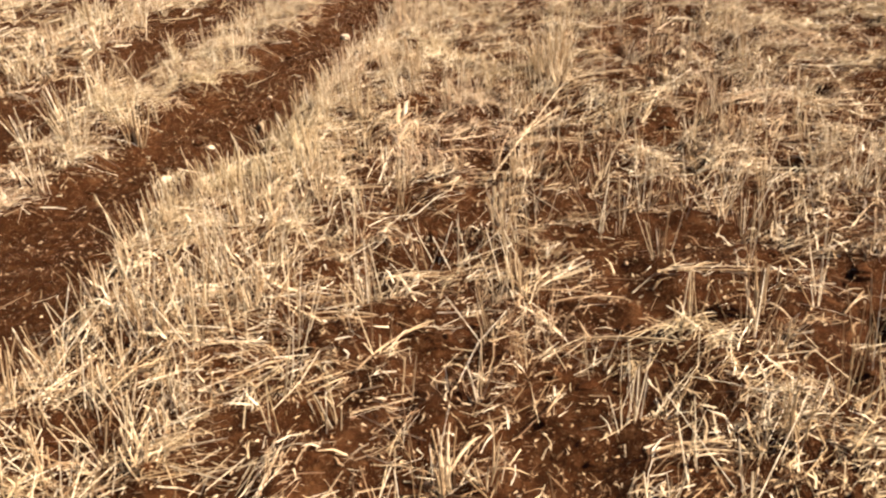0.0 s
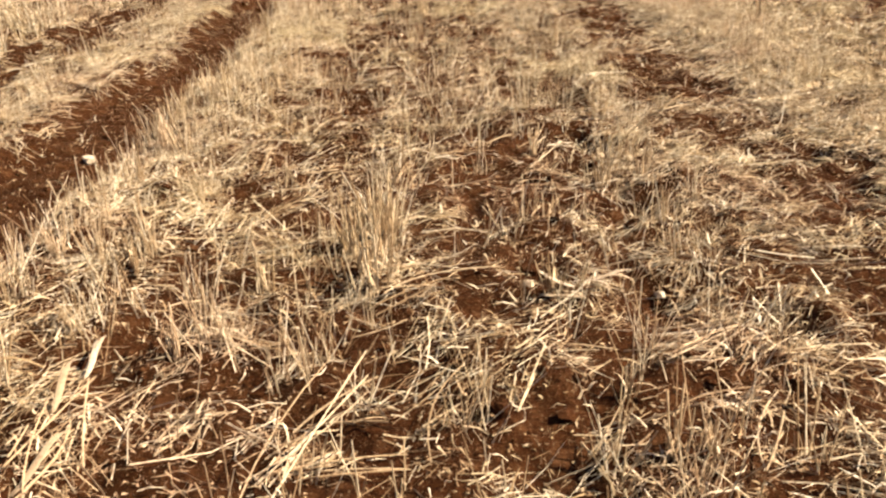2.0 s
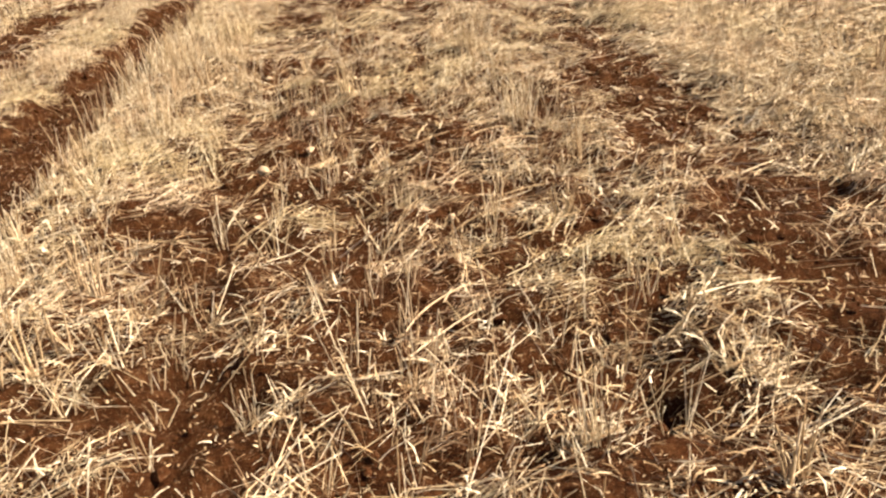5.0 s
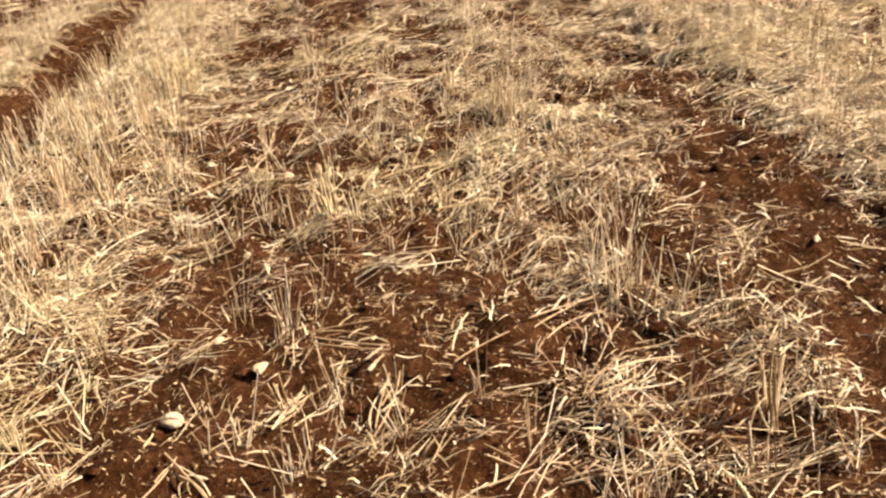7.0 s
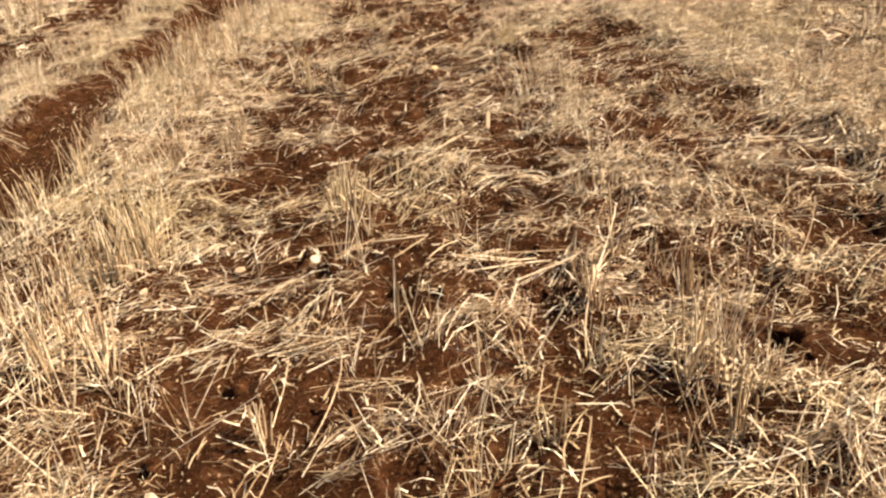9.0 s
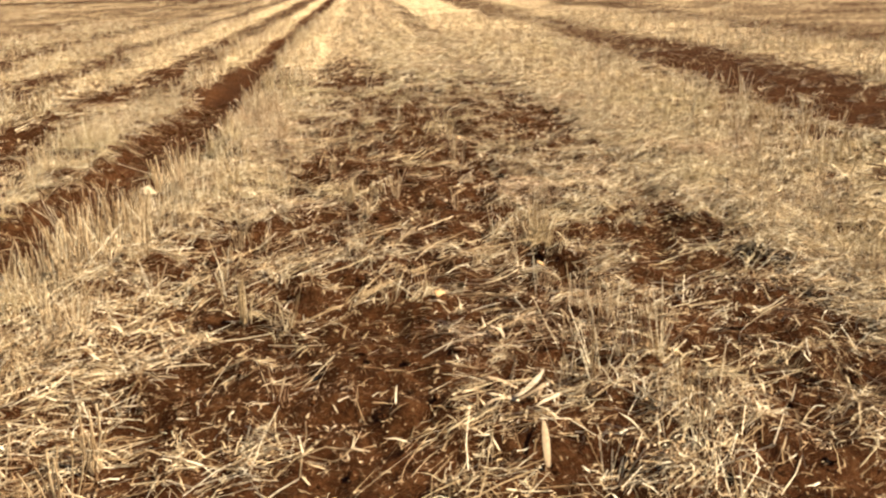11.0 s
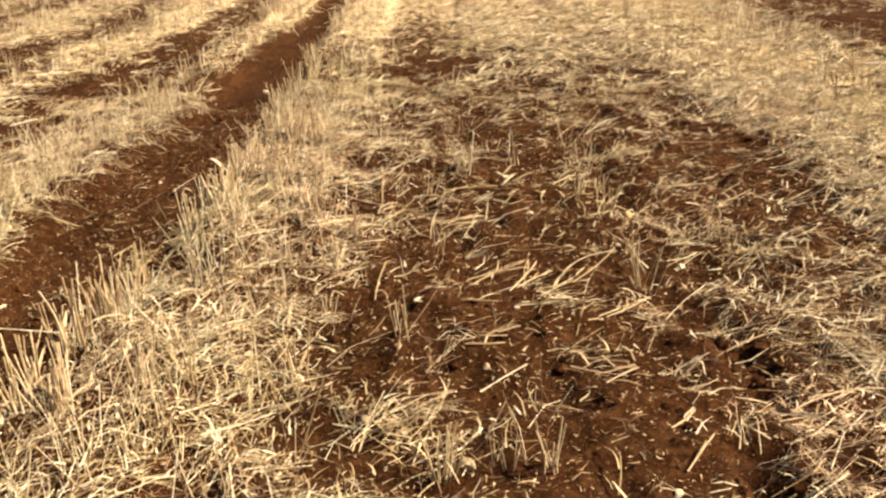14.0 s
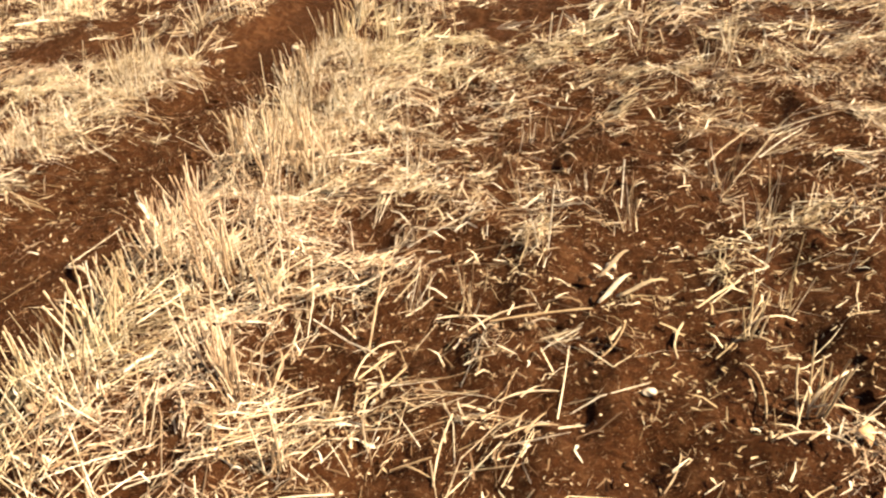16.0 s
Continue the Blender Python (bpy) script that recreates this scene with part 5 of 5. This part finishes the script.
for group in STALKS:
    for x0, y0, x1, y1, tip in group:
        za = float(height(x0, y0)) + 0.004 + 0.045 * float(litter(x0, y0))
        zb = float(height(x1, y1)) + max(tip, 0.008 + 0.05 * float(litter(x1, y1)))
        ln = math.hypot(x1 - x0, y1 - y0)
        r = random.uniform(0.0017, 0.0030)
        v, f = rod((0, 0, 0), (x1 - x0, y1 - y0, zb - za), (random.gauss(0, 0.06) * ln, random.gauss(0, 0.06) * ln, 0.02 * ln), r)
        ob = mesh_object("straw_stalk", v, f, m_stalk)
        ob.location = (x0, y0, za)
        if tip > 0.06:
            label = "long dry golden straw stalk leaning up from the litter"
        else:
            label = "long dry golden straw stalk lying on the litter"
        tagged(ob, label, "straw stalk", "long straw stalks")
        t = random.uniform(0.3, 0.6)
        sheath = strip(((x1 - x0) * t, (y1 - y0) * t, (zb - za) * t + r), math.atan2(y1 - y0, x1 - x0) + random.gauss(0, 0.5), random.uniform(0.05, 0.11), 0.003, 0.5, 1.2)
        part("leaf_sheath", *sheath, m_stalk, ob, "torn papery leaf sheath")

# ---- dry leaf blades ----
# x and y of the stalk end, heading and length.
BLADES = (
    ((-0.89, 3.73, 1.16, 0.22), (-0.93, 4.07, 1.66, 0.22), (-0.93, 4.29, 1.57, 0.20), (-0.96, 4.32, 1.31, 0.20), (-1.90, 4.60, -1.03, 0.22), (0.49, 4.69, -0.67, 0.18),
     (0.56, 4.72, -0.83, 0.16), (-0.19, 6.36, 1.21, 0.09), (0.48, 6.83, 0.20, 0.10), (0.21, 9.67, 0.46, 0.08), (1.67, 10.74, -1.57, 0.11), (0.98, 11.52, -1.37, 0.10),
     (2.00, 11.56, -0.53, 0.14), (-0.17, 12.95, -1.27, 0.22), (0.70, 14.16, 1.42, 0.22), (0.67, 14.56, 0.56, 0.22), (0.69, 15.19, -1.46, 0.22), (0.46, 15.47, -1.22, 0.12),
     (0.24, 16.57, 0.07, 0.15), (-0.67, 18.11, 1.45, 0.08),),
    ((-0.44, 18.15, 1.57, 0.13), (-1.27, 19.96, -1.89, 0.09), (-1.45, 20.10, -0.64, 0.22), (-1.14, 20.26, 2.38, 0.22),),
)


def leaf_blade(x, y, heading, length):
    """A broad bleached leaf, folded along its midrib and curling up at the tip."""
    v, f = [], []
    p, n = np.array((0.0, 0.0, 0.0)), 7
    rise, sway = random.uniform(0.15, 0.5), random.gauss(0, 0.5)
    for i in range(n):
        t = i / (n - 1)
        h = heading + sway * t
        wide = length * 0.045 * math.sin(math.pi * (0.15 + 0.83 * t)) + 0.0015
        side = np.array((-math.sin(h), math.cos(h), 0))
        v += [p - side * wide + (0, 0, wide * 0.6), p, p + side * wide + (0, 0, wide * 0.5)]
        e = rise * math.sin(4.0 * t + 0.3)
        p = p + np.array((math.cos(h) * math.cos(e), math.sin(h) * math.cos(e), math.sin(e))) * length / (n - 1)
    for i in range(n - 1):
        f += [(3 * i + j, 3 * i + j + 1, 3 * i + j + 4, 3 * i + j + 3) for j in (0, 1)]
    ob = mesh_object("dry_leaf_blade", np.array(v), np.array(f), m_blade)
    solid = ob.modifiers.new("thickness", "SOLIDIFY")
    solid.thickness = 0.0008
    ob.location = (x, y, float(height(x, y)) + 0.01 + 0.04 * float(litter(x, y)))
    return tagged(ob, "broad bleached papery dry leaf curled on the straw", "leaf", "dry leaf blades")


for group in BLADES:
    for blade in group:
        leaf_blade(*blade)
for x, y, count in ((0.70, 14.67, 8), (0.64, 4.66, 5), (0.47, 19.75, 4)):
    for _ in range(count):
        leaf_blade(x + random.gauss(0, 0.05), y + random.gauss(0, 0.08), random.uniform(0, 6.283), random.uniform(0.09, 0.17))

# ---- stubble tufts ----
TUFTS = (
    ((-1.55, 3.23, 0.15), (-1.30, 3.61, 0.24), (0.72, 3.85, 0.19), (-2.46, 4.11, 0.26), (-1.18, 4.24, 0.26), (-0.69, 4.41, 0.18), 
     (0.54, 4.72, 0.18), (-0.07, 4.83, 0.25), (-0.50, 4.90, 0.19), (1.16, 4.91, 0.11), (-0.12, 5.26, 0.26), (1.11, 5.38, 0.14), 
     (1.12, 5.79, 0.19), (0.93, 5.83, 0.22), (-1.28, 5.94, 0.22), (0.68, 6.39, 0.17), (-1.20, 6.51, 0.26), (-1.34, 6.59, 0.26), 
     (1.13, 6.91, 0.21), (-0.89, 7.29, 0.25), (-0.82, 7.87, 0.20), (-0.84, 8.30, 0.18), (1.00, 8.62, 0.19), (1.24, 9.24, 0.24), 
     (-0.74, 9.56, 0.17), (-0.01, 9.57, 0.14), (0.86, 10.56, 0.20), (0.57, 10.73, 0.16), (-0.70, 10.80, 0.21), (0.10, 10.83, 0.24),),
    ((-0.81, 11.02, 0.26), (1.15, 11.14, 0.18), (1.00, 11.21, 0.20), (-1.09, 11.25, 0.26), (-0.68, 11.45, 0.26), (1.03, 11.64, 0.24), 
     (0.54, 11.67, 0.17), (-1.01, 11.90, 0.26), (1.01, 11.91, 0.21), (-1.56, 12.06, 0.24), (-0.73, 12.11, 0.25), (1.13, 12.26, 0.20), 
     (0.81, 12.30, 0.20), (0.96, 12.62, 0.26), (-0.89, 12.75, 0.26), (-0.76, 12.86, 0.26), (1.22, 12.90, 0.14), (-0.01, 13.19, 0.26), 
     (0.99, 13.31, 0.15), (-0.06, 13.37, 0.24), (-1.32, 13.86, 0.26), (-0.67, 14.14, 0.20), (-0.65, 14.35, 0.18), (-0.34, 15.48, 0.22), 
     (-1.63, 15.92, 0.25), (-1.25, 16.05, 0.26), (1.13, 16.36, 0.21), (-1.05, 16.57, 0.20), (-0.52, 16.61, 0.19), (-1.39, 16.71, 0.24),),
    ((-1.27, 16.82, 0.26), (0.20, 16.93, 0.16), (0.75, 17.05, 0.13), (0.11, 17.34, 0.16), (0.41, 17.36, 0.16), (-1.03, 17.62, 0.20), 
     (-1.22, 17.86, 0.26), (-0.37, 17.93, 0.24), (-1.12, 18.01, 0.26), (-1.31, 18.28, 0.26), (-1.26, 18.59, 0.26), (-0.32, 18.68, 0.15), 
     (-1.18, 18.73, 0.20), (-0.33, 18.84, 0.14), (-0.28, 19.02, 0.15), (-0.46, 19.24, 0.17), (0.92, 19.32, 0.21), (-1.12, 19.37, 0.23), 
     (-0.97, 19.50, 0.26), (0.84, 19.63, 0.18), (-0.70, 19.83, 0.24), (-1.05, 20.14, 0.17), (-0.80, 20.56, 0.26), (-0.67, 20.69, 0.26), 
     (-0.25, 20.82, 0.15), (-0.95, 22.54, 0.26), (-0.96, 22.93, 0.26), (-1.06, 23.52, 0.26),),
    ((-1.16, 1.42, 0.14), (-1.45, 1.43, 0.20), (-0.37, 1.45, 0.20), (-0.27, 1.46, 0.16), (0.48, 1.59, 0.16), (0.52, 1.97, 0.14),
     (-1.12, 2.22, 0.14), (0.54, 2.23, 0.20), (-0.22, 2.38, 0.18), (-1.79, 2.39, 0.16), (-1.39, 2.87, 0.20), (-0.33, 2.88, 0.20),
     (-1.27, 2.93, 0.20), (-0.32, 3.14, 0.18), (-0.27, 3.33, 0.16), (-1.25, 3.48, 0.20), (-0.55, 3.49, 0.14), (-1.39, 3.72, 0.20),
     (0.82, 3.83, 0.16), (0.66, 4.13, 0.14), (-0.14, 4.90, 0.24), (-0.13, 4.95, 0.25), (-0.07, 5.00, 0.24), (-1.17, 5.09, 0.18),
     (-0.18, 5.17, 0.22), (-0.19, 5.17, 0.24), (-0.05, 5.26, 0.25), (-0.17, 5.27, 0.24), (0.63, 5.45, 0.16), (1.17, 5.92, 0.14),),
    ((1.08, 6.11, 0.16), (-1.14, 7.31, 0.25), (-1.24, 7.33, 0.25), (-0.89, 7.78, 0.22), (-0.88, 8.33, 0.22), (-1.03, 10.68, 0.20),
     (0.12, 10.75, 0.25), (0.11, 11.03, 0.12), (-1.10, 11.36, 0.25), (1.15, 11.78, 0.18), (1.06, 11.79, 0.20), (-0.23, 11.81, 0.18),
     (0.96, 11.85, 0.20), (-0.85, 12.07, 0.22), (-0.93, 12.15, 0.20), (-1.24, 12.17, 0.20), (-0.83, 12.78, 0.24), (-0.81, 13.05, 0.22),
     (-1.48, 13.65, 0.20), (-1.36, 16.05, 0.18), (1.08, 16.28, 0.20), (-0.97, 16.37, 0.24), (-1.13, 16.46, 0.24), (0.84, 16.75, 0.10),
     (-1.07, 16.79, 0.20), (-1.21, 16.79, 0.22), (0.09, 17.33, 0.12), (-1.16, 17.65, 0.24), (-1.05, 17.71, 0.22), (-1.30, 18.41, 0.14),),
    ((-1.17, 18.50, 0.16), (-1.24, 18.88, 0.20), (-0.52, 19.33, 0.20), (-1.16, 19.48, 0.16), (-0.99, 19.66, 0.16), (-0.50, 19.68, 0.18),
     (-1.07, 19.74, 0.20), (-0.98, 19.74, 0.18), (-0.97, 19.93, 0.22), (-1.04, 20.04, 0.18), (-0.66, 20.61, 0.20), (-0.82, 20.69, 0.20),
     (-0.91, 20.72, 0.24), (-0.96, 20.73, 0.26), (-0.80, 20.78, 0.20),),
    ((1.08, 13.24, 0.16), (-0.04, 13.47, 0.16), (-0.62, 14.34, 0.20), (-1.46, 14.44, 0.24), (-1.38, 14.89, 0.22), (-1.63, 15.92, 0.20),
     (-1.27, 16.01, 0.26), (1.15, 16.18, 0.12), (-1.21, 16.19, 0.24), (-0.51, 16.26, 0.10), (-1.34, 16.30, 0.26), (-1.60, 16.46, 0.22),
     (1.13, 16.53, 0.16), (-1.29, 16.58, 0.26), (-1.16, 16.77, 0.24), (-1.15, 16.98, 0.24), (-1.22, 16.98, 0.22), (-1.24, 18.55, 0.22),),
)


def stem_meshes(count):
    out = []
    for _ in range(count):
        v, f = rod((0, 0, -0.05), (random.gauss(0, 0.008), random.gauss(0, 0.008), 1), (random.gauss(0, 0.005), random.gauss(0, 0.005), 0), 0.0024, 4, 6, 0.75)
        ob = mesh_object("stem", v, f, m_stalk)
        out.append(ob.data)
        bpy.data.objects.remove(ob)
    return out


stems = stem_meshes(8)


def tuft():
    """One drill plant cut off by the harvester: stems splayed from one root, with two torn leaves."""
    root = new("stubble_tuft")
    root.empty_display_size = 0.05
    for _ in range(random.randint(8, 13)):
        a, d = random.uniform(0, 6.283), random.uniform(0.003, 0.035)
        st = new("stem", random.choice(stems))
        st.parent = root
        lean = random.gauss(3, 6) + d * 260
        st.matrix_basis = Matrix.Translation((d * math.cos(a), d * math.sin(a), 0)) @ Matrix.Rotation(a, 4, "Z") @ Matrix.Rotation(radians(lean), 4, "Y") @ Matrix.Diagonal((1, 1, 0.17 * random.uniform(0.45, 1.1), 1))
    for _ in range(2):
        part("dry_leaf", *strip((0, 0, random.uniform(0.01, 0.05)), random.uniform(0, 6.283), random.uniform(0.08, 0.16), 0.004, 1.0, 1.9), m_stalk, root)
    return root


places = [p for group in TUFTS for p in group]
cx, cy = scatter(1600, -2.0, -0.6, 1.2, 22.0, lambda x, y: standing(x, y) ** 2)
for x, y in list(zip(cx, cy))[:110]:
    places.append((float(x), float(y), random.uniform(0.10, 0.2)))
models = [tuft() for _ in range(12)]
for i, (x, y, tall) in enumerate(places):
    m = pose(x, y, float(height(x, y)) - 0.008, 0, 0, random.uniform(0, 360)) @ Matrix.Scale(tall / 0.17, 4)
    if i < len(models):
        ob = models[i]
        ob.matrix_basis = m
    else:
        ob = copy_thing(models[i % len(models)], pose(0, 0, 0))
        ob.matrix_basis = m
    label = "tall tuft of cut golden stubble rooted in red soil" if tall > 0.15 else "short tuft of cut golden stubble rooted in red soil"
    tagged(ob, label, "stubble", "stubble tufts")


def fallen_leaf(x, y, size, heading):
    """A curled broad leaf blown in."""
    v, f = strip((0, 0, 0.008), heading, size, size * 0.32, 0.35, 1.0)
    ob = mesh_object("fallen_leaf", v + np.array([(0, 0, 0.006 * (i % 2)) for i in range(len(v))]), f, m_leaf)
    solid = ob.modifiers.new("thickness", "SOLIDIFY")
    solid.thickness = 0.001
    ob.location = (x, y, float(height(x, y)) + 0.01)
    return tagged(ob, "small curled orange dry leaf on the straw", "leaf", "fallen leaves")


fallen_leaf(0.49, 15.50, 0.06, 0.4)
fallen_leaf(1.07, 16.00, 0.06, 1.5)
fallen_leaf(1.01, 19.21, 0.06, 0.8)
